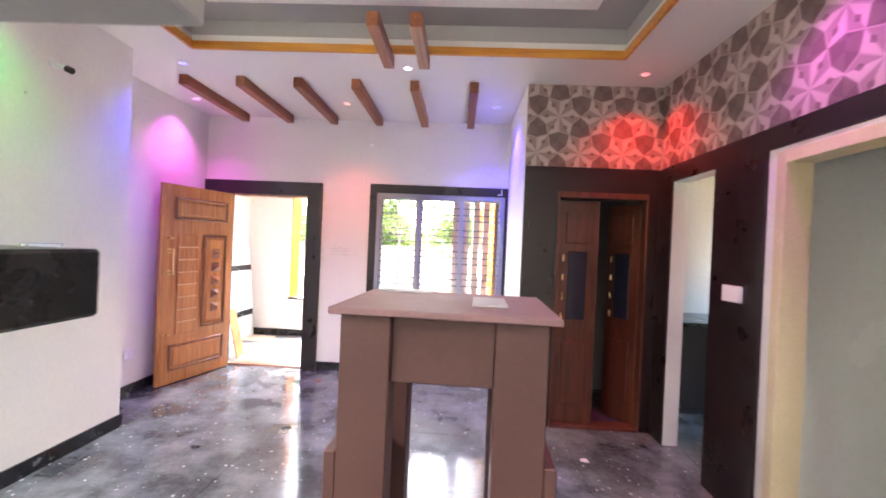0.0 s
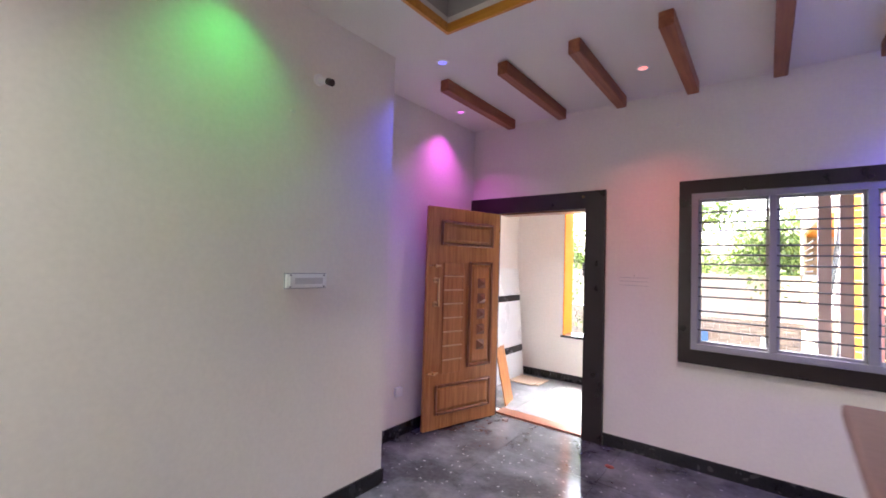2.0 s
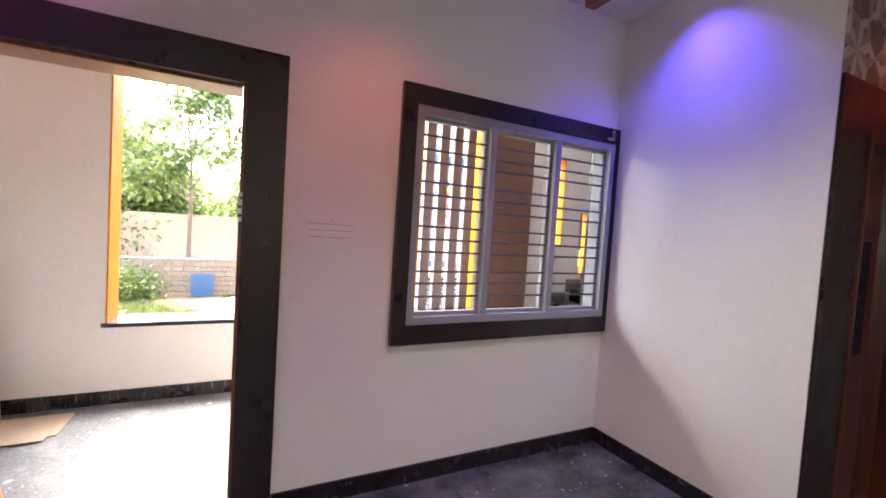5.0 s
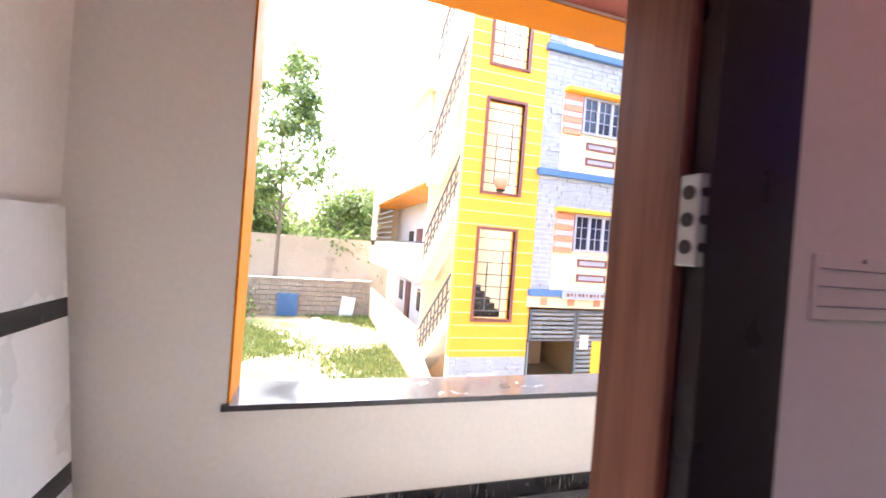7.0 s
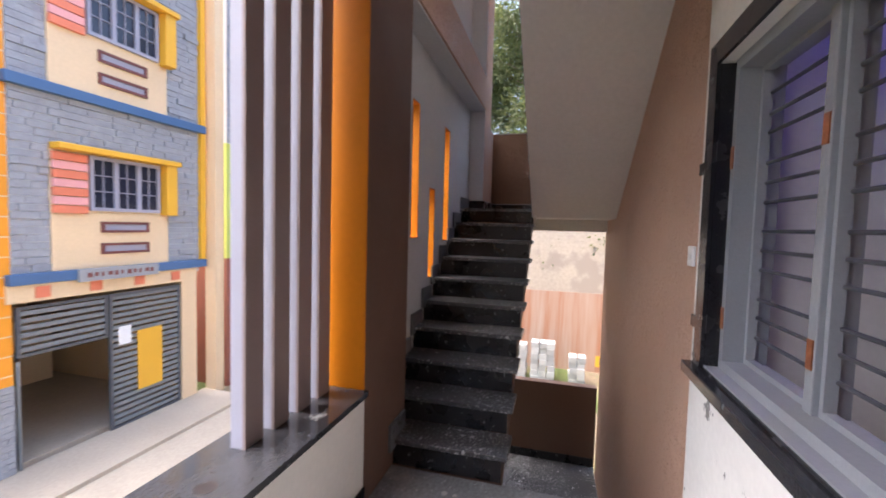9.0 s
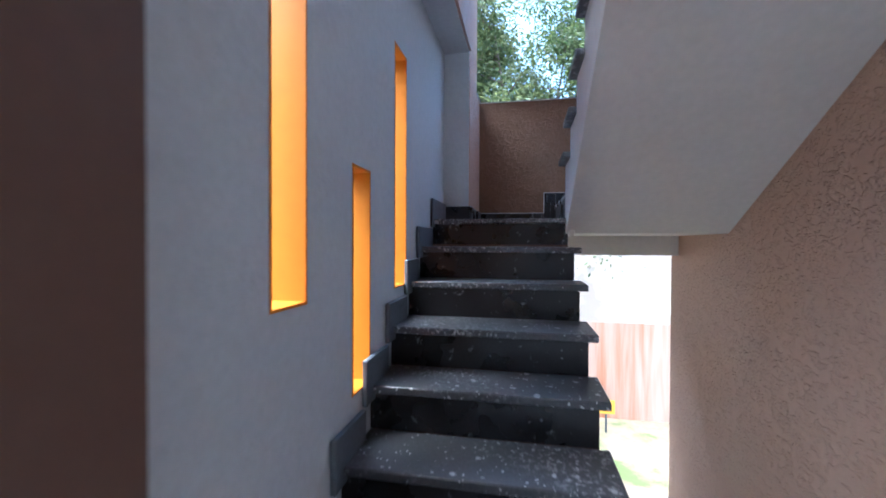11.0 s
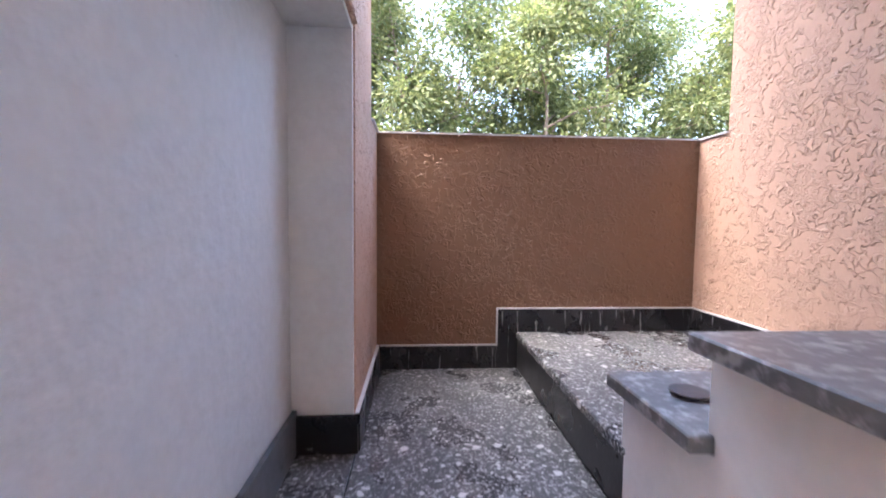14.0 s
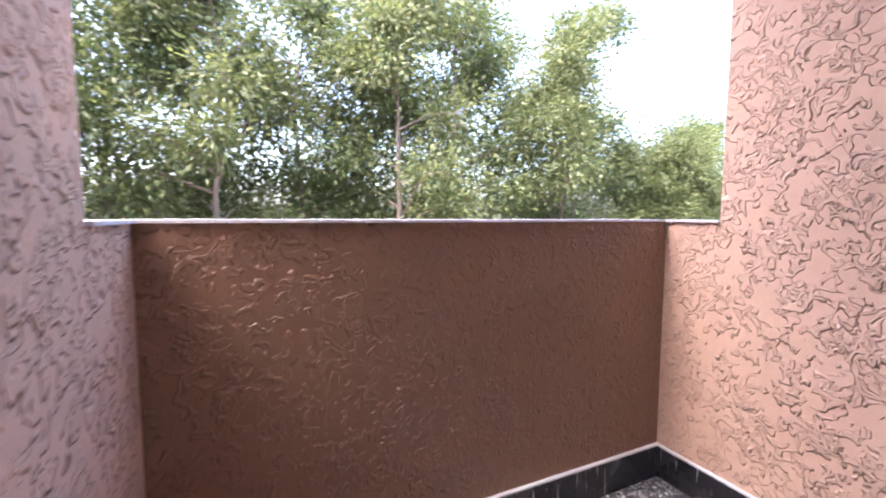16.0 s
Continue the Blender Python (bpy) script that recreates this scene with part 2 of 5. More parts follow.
BRICK_RED = surface("brick_brown", (0.2, 0.1, 0.075), 0.85, 0.2, 20, 90, 0.3)
DRIP_STONE = dripped(surface("cement_dripped_granite", (0.014, 0.013, 0.015), 0.28, 0.4, 6, 90, 0.05, spots=(0.2, 0.2, 0.2), spot_scale=20, spot_cut=0.64), (0.45, 0.44, 0.43))
MARBLE_VEIN = surface("veined_marble_panel", (0.75, 0.76, 0.74), 0.25, 0.04, 1.5, 30, 0.02, spots=(0.25, 0.25, 0.25), spot_scale=2.6, spot_cut=0.72)
GROUND = surface("ground_soil", (0.195, 0.145, 0.09), 0.9, 0.3, 0.5, 8, 0.3, spots=(0.09, 0.11, 0.03), spot_scale=0.5, spot_cut=0.5, depth=0.03)
ROAD = surface("pale_concrete_road", (0.4, 0.34, 0.27), 0.85, 0.15, 1.2, 20, 0.15)
GREY_BRICK = surface("grey_split_stone", (0.3, 0.31, 0.34), 0.8, 0.25, 5, 30, 0.3)
BRICK_FRAME = surface("maroon_frame_paint", (0.16, 0.05, 0.045), 0.5, 0.08)
CREAM_PAINT = surface("cream_facade_paint", (0.72, 0.54, 0.34), 0.65, 0.07, 1.0, 20, 0.05)
YELLOW_PAINT = surface("yellow_facade_paint", (0.75, 0.4, 0.03), 0.55, 0.06)
ORANGE_FACADE = surface("orange_facade_paint", (0.78, 0.3, 0.015), 0.5, 0.06, 1.0, 20, 0.04)
PINK_PAINT = surface("pink_paint", (0.75, 0.35, 0.34), 0.55, 0.05)
SALMON_PAINT = surface("salmon_paint", (0.7, 0.2, 0.11), 0.55, 0.05)
BLUE_PAINT = surface("blue_paint", (0.06, 0.13, 0.27), 0.5, 0.08)
LIME_PAINT = surface("lime_paint", (0.5, 0.56, 0.13), 0.6, 0.06)
BRICK_FACADE = surface("brick_red_paint", (0.26, 0.09, 0.06), 0.7, 0.12)
RAIL = surface("dark_rail_paint", (0.07, 0.075, 0.085), 0.45, 0.05)
RAIL_LIGHT = surface("gate_grey_paint", (0.17, 0.18, 0.19), 0.5, 0.05)
PLASTER_WALL = surface("stained_plaster", (0.44, 0.36, 0.28), 0.85, 0.18, 0.5, 12, 0.2, spots=(0.36, 0.29, 0.23), spot_scale=0.7, spot_cut=0.56)
RUBBLE = surface("rubble_stone", (0.3, 0.225, 0.165), 0.85, 0.3, 2.5, 20, 0.3)
RUST_WALL = wood("rust_streaked_wall", (0.38, 0.15, 0.07), (0.46, 0.34, 0.26), 0.85, 2, 0.12)
BLOCK_GREY = surface("cement_block_grey", (0.4, 0.39, 0.37), 0.85, 0.12, 6, 60, 0.3, random_tint=0.15)
BARK = surface("bark", (0.16, 0.12, 0.09), 0.9, 0.3, 8, 50, 0.5)


def leaf(name, a, b, c=0.25):
    """Leaf colour between a and b, leaf by leaf; part of the light passes through."""
    m = bpy.data.materials.new(name)
    t, p = tree_of(m)
    N, L = t.nodes.new, t.links.new
    geo, mix = N("ShaderNodeNewGeometry"), N("ShaderNodeMix")
    mix.data_type = "RGBA"
    mix.inputs["A"].default_value, mix.inputs["B"].default_value = (*a, 1), (*b, 1)
    L(geo.outputs["Random Per Island"], mix.inputs["Factor"])
    L(mix.outputs["Result"], p.inputs["Base Color"])
    p.inputs["Roughness"].default_value = 0.55
    tr, add = N("ShaderNodeBsdfTranslucent"), N("ShaderNodeMixShader")
    L(mix.outputs["Result"], tr.inputs["Color"])
    add.inputs[0].default_value = c
    L(p.outputs[0], add.inputs[1])
    L(tr.outputs[0], add.inputs[2])
    L(add.outputs[0], t.nodes["Material Output"].inputs["Surface"])
    return m


LEAF_FEATHER = leaf("feathery_leaf", (0.045, 0.075, 0.02), (0.135, 0.155, 0.05), 0.5)
LEAF_FEATHER_PALE = leaf("feathery_leaf_pale", (0.06, 0.09, 0.027), (0.175, 0.185, 0.065), 0.5)
LEAF_GREEN = leaf("green_leaf", (0.05, 0.09, 0.02), (0.2, 0.26, 0.07), 0.4)
GRASS = leaf("grass_blade", (0.075, 0.112, 0.025), (0.21, 0.225, 0.06), 0.3)


def wallpaper():
    """Pale folded kites in six-pointed stars on dusky brown."""
    m = surface("flower_wallpaper", (0.13, 0.085, 0.08), 0.6, 0.1, 2, 60, 0.05)
    t = m.node_tree
    N, L = t.nodes.new, t.links.new
    p = t.nodes["Principled BSDF"]

    def mt(op, a, b=None, c=None):
        n = N("ShaderNodeMath")
        n.operation = op
        for k, q in enumerate((a, b, c)):
            if q is None:
                continue
            if isinstance(q, (int, float)):
                n.inputs[k].default_value = q
            else:
                L(q, n.inputs[k])
        return n.outputs[0]
    pos, sep = N("ShaderNodeNewGeometry"), N("ShaderNodeSeparateXYZ")
    L(pos.outputs["Position"], sep.inputs[0])
    u = mt("MULTIPLY", mt("SUBTRACT", sep.outputs[0], sep.outputs[1]), 2.7)
    v = mt("MULTIPLY", sep.outputs[2], 3.12)
    row = mt("MULTIPLY", mt("MODULO", mt("FLOOR", v), 2.0), 0.5)
    cu = mt("SUBTRACT", mt("FRACT", mt("ADD", u, mt("ADD", row, 50.0))), 0.5)
    cv = mt("MULTIPLY", mt("SUBTRACT", mt("FRACT", v), 0.5), 0.866)
    r = mt("SQRT", mt("ADD", mt("MULTIPLY", cu, cu), mt("MULTIPLY", cv, cv)))
    th = mt("ARCTAN2", cv, cu)
    fold = mt("PINGPONG", mt("ADD", th, 2 * math.pi), math.pi / 6)
    along, off = mt("MULTIPLY", r, mt("COSINE", fold)), mt("MULTIPLY", r, mt("SINE", fold))
    # six kites about each centre, folded along their length, each with a small dark lozenge
    room = mt("SUBTRACT", mt("MINIMUM", mt("MULTIPLY", along, 0.56), mt("MULTIPLY", mt("SUBTRACT", 0.5, along), 0.9)), off)
    kite = mt("GREATER_THAN", room, 0.0)
    half = mt("GREATER_THAN", mt("SINE", mt("MULTIPLY", th, 6.0)), 0.0)
    eye_ = mt("LESS_THAN", mt("ADD", mt("ABSOLUTE", mt("SUBTRACT", along, 0.3)), mt("MULTIPLY", off, 1.4)), 0.07)
    rim = mt("LESS_THAN", mt("ABSOLUTE", room), 0.016)
    fill = mt("MULTIPLY", mt("MULTIPLY", kite, mt("ADD", 0.36, mt("MULTIPLY", 0.5, half))), mt("SUBTRACT", 1.0, mt("MULTIPLY", eye_, 0.85)))
    shade = mt("MULTIPLY", mt("SUBTRACT", 1.0, kite), mt("MULTIPLY", half, 0.08))
    f = mt("MAXIMUM", mt("MULTIPLY", rim, 0.6), mt("ADD", fill, shade))
    mix = N("ShaderNodeMix")
    mix.data_type = "RGBA"
    old = p.inputs["Base Color"].links[0].from_socket
    L(f, mix.inputs["Factor"])
    L(old, mix.inputs["A"])
    mix.inputs["B"].default_value = (0.5, 0.4, 0.37, 1)
    L(mix.outputs["Result"], p.inputs["Base Color"])
    return m


WALLPAPER = wallpaper()


def carved(name, col, relief=1.0):
    """Textured roller paint: raised blobs and curls."""
    m = surface(name, col, 0.6, 0.06, 2, 60, 0)
    t = m.node_tree
    N, L = t.nodes.new, t.links.new
    b = t.nodes["Principled BSDF"]
    pos = N("ShaderNodeNewGeometry")
    def noise(scale, detail, bend):
        n = N("ShaderNodeTexNoise")
        n.inputs["Scale"].default_value, n.inputs["Detail"].default_value, n.inputs["Distortion"].default_value = scale, detail, bend
        L(pos.outputs["Position"], n.inputs[0])
        return n.outputs[0]

    def ramp(src, a, b, lo=0.0, hi=1.0):
        n = N("ShaderNodeMapRange")
        n.interpolation_type = "SMOOTHSTEP"
        for k, q in enumerate((a, b, lo, hi)):
            n.inputs[k + 1].default_value = q
        L(src, n.inputs[0])
        return n.outputs[0]

    def op(kind, a, b):
        n = N("ShaderNodeMath")
        n.operation = kind
        for k, q in enumerate((a, b)):
            if isinstance(q, (int, float)):
                n.inputs[k].default_value = q
            else:
                L(q, n.inputs[k])
        return n.outputs[0]

    def strokes(scale, width, mask_scale, cut):
        line = ramp(op("ABSOLUTE", op("SUBTRACT", noise(scale, 1.0, 0.9), 0.5), 0.0), width * 0.45, width, 1.0, 0.0)
        return op("MULTIPLY", line, ramp(noise(mask_scale, 1.0, 0.0), cut, cut + 0.05))
    # curling stems, and denser rosettes gathered about scattered centres
    stems = strokes(26, 0.1, 28, 0.43)
    vor = N("ShaderNodeTexVoronoi")
    vor.inputs["Scale"].default_value = 8.5
    L(pos.outputs["Position"], vor.inputs["Vector"])
    petals = op("MULTIPLY", strokes(44, 0.085, 40, 0.38), ramp(vor.outputs["Distance"], 0.30, 0.42, 1.0, 0.0))
    mul = N("ShaderNodeMath")
    mul.operation = "MULTIPLY_ADD"
    mul.inputs[1].default_value = 0.08
    L(noise(150, 3, 0.0), mul.inputs[0])
    L(op("MAXIMUM", stems, petals), mul.inputs[2])
    bp = N("ShaderNodeBump")
    bp.inputs["Strength"].default_value, bp.inputs["Distance"].default_value = relief, 0.013
    L(mul.outputs[0], bp.inputs["Height"])
    L(bp.outputs[0], b.inputs["Normal"])
    return m


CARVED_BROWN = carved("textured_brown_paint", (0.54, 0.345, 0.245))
# Parapet copy of the same paint, darkened because that face lies in shade.
CARVED_PARAPET = carved("textured_brown_paint_shaded", (0.2, 0.106, 0.058), 0.7)


# ---------- builders ----------
def finish(name, bm, mat, parent=None, label="", category="", group="", kind="", smooth=False):
    me = bpy.data.meshes.new(name)
    bmesh.ops.recalc_face_normals(bm, faces=bm.faces)
    bm.to_mesh(me)
    bm.free()
    me.materials.append(mat)
    if smooth:
        for p in me.polygons:
            p.use_smooth = True
    ob = new(name, me)
    if parent:
        ob.parent = parent
        ob.matrix_parent_inverse = parent.matrix_basis.inverted()
    return tagged(ob, label, category, group, kind)


def part(name, bm, material, parent, label="", smooth=False):
    return finish(name, bm, material, parent, label, smooth=smooth)


def add_box(bm, x0, x1, y0, y1, z0, z1, bevel=0.0, m=None):
    c = ((x0 + x1) / 2, (y0 + y1) / 2, (z0 + z1) / 2)
    made = bmesh.ops.create_cube(bm, size=1, matrix=Matrix.Translation(c) @ Matrix.Diagonal((x1 - x0, y1 - y0, z1 - z0, 1)))
    vs = made["verts"]
    if bevel:
        es = list({e for v in vs for e in v.link_edges})
        r = bmesh.ops.bevel(bm, geom=es, offset=bevel, segments=1, affect="EDGES")
        vs = list({v for f in r["faces"] for v in f.verts} | {v for v in vs if v.is_valid})
    if m is not None:
        bmesh.ops.transform(bm, matrix=m, verts=vs)
    return bm


def box(x0, x1, y0, y1, z0, z1, bevel=0.0, m=None):
    return add_box(bmesh.new(), min(x0, x1), max(x0, x1), min(y0, y1), max(y0, y1), min(z0, z1), max(z0, z1), bevel, m)


def boxes(*rows, bevel=0.0):
    bm = bmesh.new()
    for r in rows:
        add_box(bm, *r, bevel=bevel)
    return bm


def cyl(p, q, r, seg=12, r2=None):
    p, q = Vector(p), Vector(q)
    bm = bmesh.new()
    d = q - p
    m = Matrix.Translation((p + q) / 2) @ d.to_track_quat("Z", "Y").to_matrix().to_4x4()
    bmesh.ops.create_cone(bm, cap_ends=True, segments=seg, radius1=r, radius2=r if r2 is None else r2, depth=d.length, matrix=m)
    return bm


def slab(axis, a0, a1, u0, u1, z0, z1, holes=()):
    """A wall across the axis ('x' or 'y') from a0 to a1, with its run from u0 to u1, holes (ua, ub, za, zb) cut right through."""
    us = sorted({u0, u1, *[h[0] for h in holes], *[h[1] for h in holes]})
    zs = sorted({z0, z1, *[h[2] for h in holes], *[h[3] for h in holes]})
    us, zs = [u for u in us if u0 <= u <= u1], [z for z in zs if z0 <= z <= z1]
    solid = lambda i, j: 0 <= i < len(us) - 1 and 0 <= j < len(zs) - 1 and not any(
        h[0] < (us[i] + us[i + 1]) / 2 < h[1] and h[2] < (zs[j] + zs[j + 1]) / 2 < h[3] for h in holes)
    bm = bmesh.new()
    cache = {}

    def v(a, u, z):
        k = (a, u, z)
        if k not in cache:
            cache[k] = bm.verts.new((u, a, z) if axis == "y" else (a, u, z))
        return cache[k]
    for i in range(len(us) - 1):
        for j in range(len(zs) - 1):
            if not solid(i, j):
                continue
            ua, ub, za, zb = us[i], us[i + 1], zs[j], zs[j + 1]
            for a in (a0, a1):
                bm.faces.new((v(a, ua, za), v(a, ub, za), v(a, ub, zb), v(a, ua, zb)))
            if not solid(i - 1, j):
                bm.faces.new((v(a0, ua, za), v(a1, ua, za), v(a1, ua, zb), v(a0, ua, zb)))
            if not solid(i + 1, j):
                bm.faces.new((v(a0, ub, za), v(a1, ub, za), v(a1, ub, zb), v(a0, ub, zb)))
            if not solid(i, j - 1):
                bm.faces.new((v(a0, ua, za), v(a1, ua, za), v(a1, ub, za), v(a0, ub, za)))
            if not solid(i, j + 1):
                bm.faces.new((v(a0, ua, zb), v(a1, ua, zb), v(a1, ub, zb), v(a0, ub, zb)))
    return bm


def thing(name, label, category, group="", kind="", at=(0, 0, 0)):
    ob = new(name)
    ob.location = at
    ob.empty_display_size = 0.1
    return tagged(ob, label, category, group, kind)


def structure(name, bm, mat, label, category):
    return finish(name, bm, mat, None, label, category, "", "structure")


# ---------- the house: structure ----------
YI, YM, YO = 4.85, 4.935, 5.02
CEIL = 3.0
DOOR = (-2.10, -1.04, -0.001, 2.11)
WIN = (-0.24, 1.265, 0.93, 2.145)
structure("floor", boxes((-2.5, 2.54, -3.2, 4.85, -0.15, 0), (2.54, 4.9, -3.2, 4.85, -0.15, -0.004)), FLOOR_STONE,
          "polished dark grey stone floor with dust and white veins", "floor")
structure("wall_north", slab("y", YI, YM, -2.5, 4.95, -0.15, 3.1, [DOOR, WIN]), WHITE_WALL, "white painted wall with door and window openings", "wall")
structure("wall_porch_inner", slab("y", YM, YO, -2.65, 1.42, -0.15, 6.4, [DOOR, WIN]), PALE_PUTTY, "white putty wall with scraped grey marks behind the porch", "wall")
structure("wall_stair_side", slab("y", YM, YO, 1.42, 4.95, -3.0, 6.4), CARVED_BROWN, "brown wall with raised flower texture beside the stairs", "wall")
structure("wall_corner_low", slab("y", YM, YO, 4.95, 5.25, 1.45, 2.75), CARVED_BROWN, "low end of the textured brown wall at the landing", "wall")
structure("wall_west", box(-2.5, -1.88, -3.2, 3.13, 0, CEIL), WHITE_WALL, "white painted wall stepping out into the room", "wall")
structure("wall_west_recess", box(-2.5, -2.33, 3.13, YI, 0, CEIL), WHITE_WALL, "white painted wall of the door recess", "wall")
structure("wall_east_return", box(1.30, 1.44, 3.75, YI, 0, CEIL), WHITE_WALL, "white painted side wall next to the window", "wall")
PDOOR = (1.60, 2.38, -0.001, 2.07)
structure("wall_small_room", slab("y", 3.63, 3.75, 1.30, 2.60, 0, CEIL, [PDOOR]), WHITE_WALL, "wall holding the dark double door", "wall")
KOPEN, BOPEN = (2.83, 3.40, -0.001, 2.15), (1.15, 2.27, -0.001, 2.13)
structure("wall_east", slab("x", 2.48, 2.60, -3.2, 3.63, 0, CEIL, [KOPEN, BOPEN]), WHITE_WALL, "wall with kitchen and bathroom openings", "wall")
structure("wall_south", box(-2.5, 4.9, -3.2, -3.05, 0, CEIL), WHITE_WALL, "plain white back wall of the hall", "wall")
structure("panel_small_room", slab("y", 3.612, 3.629, 1.305, 2.462, 0, 2.285, [PDOOR]), DARK_TRIM, "black-brown laminate wall panelling", "panelling")
structure("panel_east", slab("x", 2.462, 2.479, 2.36, 3.629, 0, 2.285, [KOPEN]), DARK_TRIM, "black-brown laminate wall panelling", "panelling")
structure("panel_east_head", slab("x", 2.462, 2.479, -3.05, 2.36, 2.16, 2.285), DARK_TRIM, "black-brown laminate strip over the bathroom opening", "panelling")
structure("wallpaper_small_room", box(1.302, 2.470, 3.616, 3.629, 2.286, CEIL), WALLPAPER, "wallpaper with pale geometric flowers on dusky brown", "wallpaper")
structure("wallpaper_east", box(2.466, 2.479, -3.05, 3.615, 2.286, CEIL), WALLPAPER, "wallpaper with pale geometric flowers on dusky brown", "wallpaper")
# ceiling with a recessed tray
TX0, TX1, TY0, TY1 = -1.38, 1.93, -1.6, 3.09
structure("ceiling", boxes((-2.5, TX0, -3.2, YI, CEIL, 3.10), (TX1, 4.9, -3.2, YI, CEIL, 3.10), (TX0, TX1, TY1, YI, CEIL, 3.10),
                           (TX0, TX1, -3.2, TY0, CEIL, 3.10), (TX0 + 0.32, TX1 - 0.32, TY0 + 0.32, TY1 - 0.32, 3.17, 3.30)), CEILING,
          "white plasterboard ceiling with a recessed tray", "ceiling")
structure("ceiling_cove", boxes((TX0 - 0.03, TX1 + 0.03, TY0 - 0.03, TY1 + 0.03, 3.215, 3.32), (TX0 - 0.03, TX0, TY0, TY1, 3.10, 3.215),
                                (TX1, TX1 + 0.03, TY0, TY1, 3.10, 3.215), (TX0, TX1, TY1, TY1 + 0.03, 3.10, 3.215), (TX0, TX1, TY0 - 0.03, TY0, 3.10, 3.215)),
          GREY_TRAY, "dark grey inside of the ceiling tray", "ceiling")
structure("ceiling_trim", boxes((TX0, TX0 + 0.022, TY0, TY1, 2.985, 3.045), (TX1 - 0.022, TX1, TY0, TY1, 2.985, 3.045),
                                (TX0 + 0.022, TX1 - 0.022, TY1 - 0.022, TY1, 2.985, 3.045), (TX0 + 0.022, TX1 - 0.022, TY0, TY0 + 0.022, 2.985, 3.045)),
          ORANGE_STRIP, "orange wooden strip round the ceiling tray", "trim")
# skirtings
for nm, bm in (("baseboard_west", box(-1.879, -1.866, -3.0, 3.13, 0.0, 0.105)), ("baseboard_west_end", box(-2.33, -1.866, 3.131, 3.144, 0, 0.105)),
               ("baseboard_recess", box(-2.329, -2.316, 3.145, 4.83, 0, 0.105)),
               ("baseboard_north", boxes((-0.895, 1.287, 4.836, 4.849, 0, 0.105), (-2.3295, -2.3285, 4.836, 4.849, 0, 0.105))),
               ("baseboard_east_return", box(1.287, 1.299, 3.63, 4.849, 0, 0.105))):
    structure(nm, bm, BLACK_STONE, "black granite skirting with pale veins", "skirting")

# side rooms
structure("kitchen_floor", box(2.60, 4.9, 2.45, 4.84, -0.003, 0.0), FLOOR_STONE, "dark polished kitchen floor", "floor")
structure("kitchen_wall", slab("x", 4.5, 4.6, 2.36, 4.849, 0, CEIL, [(3.0, 4.2, 1.05, 2.1)]), MARBLE, "white marble-look tiled kitchen wall", "wall")
structure("kitchen_wall_back", box(2.601, 4.499, 2.36, 2.46, 0, CEIL), MARBLE, "white marble-look tiled kitchen wall", "wall")
structure("kitchen_wall_tile", box(2.601, 4.499, 4.80, 4.849, 0, CEIL), MARBLE, "white marble-look tiled kitchen wall", "wall")
structure("bathroom_wall", boxes((3.35, 3.45, 0.5, 2.359, 0, CEIL), (2.601, 3.35, 0.5, 0.6, 0, CEIL)), MARBLE, "pale marble-look tiled bathroom wall", "wall")
# Grey on these walls puts the small room's shade into the colour.
structure("small_room_wall", boxes((1.441, 2.6, 4.70, 4.849, 0, CEIL), (2.6, 2.7, 3.7, 4.70, 0, CEIL)), GREY_TRAY, "inside walls of the small room, greyed to look unlit", "wall")

# porch
structure("porch_floor", boxes((-2.65, 1.70, 5.02, 6.84, -0.15, -0.002), (-1.989, -1.091, 4.85, 5.02, -0.15, -0.002)), PORCH_STONE, "dark porch floor with plaster dust", "floor")
structure("porch_wall_west", box(-2.80, -2.65, 4.95, 6.84, -3.0, 3.4), PORCH_PUTTY, "white putty end wall of the porch", "wall")
OPEN = (-1.95, 1.305, 0.59, 2.95)
structure("porch_wall_outer", slab("y", 6.54, 6.84, -2.65, 1.305, -0.15, 3.25, [OPEN]), PORCH_PUTTY, "pale grey porch wall with a wide opening", "wall")
structure("porch_pillar", box(1.305, 1.91, 6.54, 6.84, -0.15, 3.25), BROWN_PAINT, "brown painted pillar beside the stairs", "wall")
structure("porch_sill", boxes((-1.97, 1.30, 6.515, 6.86, 0.591, 0.621)), SILL_STONE, "polished black granite sill with dust", "sill")
for row in ((-1.949, -1.938, 6.538, 6.845, 0.622, 2.939), (1.292, 1.304, 6.538, 6.845, 0.622, 2.939), (-1.949, 1.304, 6.538, 6.845, 2.940, 2.949)):
    structure("orange_reveal", box(*row), ORANGE_PAINT, "orange painted lining of the porch opening", "trim")
structure("porch_ceiling", boxes((-2.65, 1.40, 5.02, 6.54, 2.97, 3.2)), RED_CEILING, "maroon polished porch ceiling", "ceiling")
structure("porch_beam", box(1.40, 1.62, 5.02, 6.54, 2.90, 3.25), PLASTER, "plastered beam over the porch end", "beam")
structure("porch_baseboard", boxes((-2.637, 1.30, 6.527, 6.539, 0, 0.105), (-2.649, -2.637, 5.02, 6.539, 0, 0.105)), DRIP_STONE, "black granite skirting splashed with plaster", "skirting")
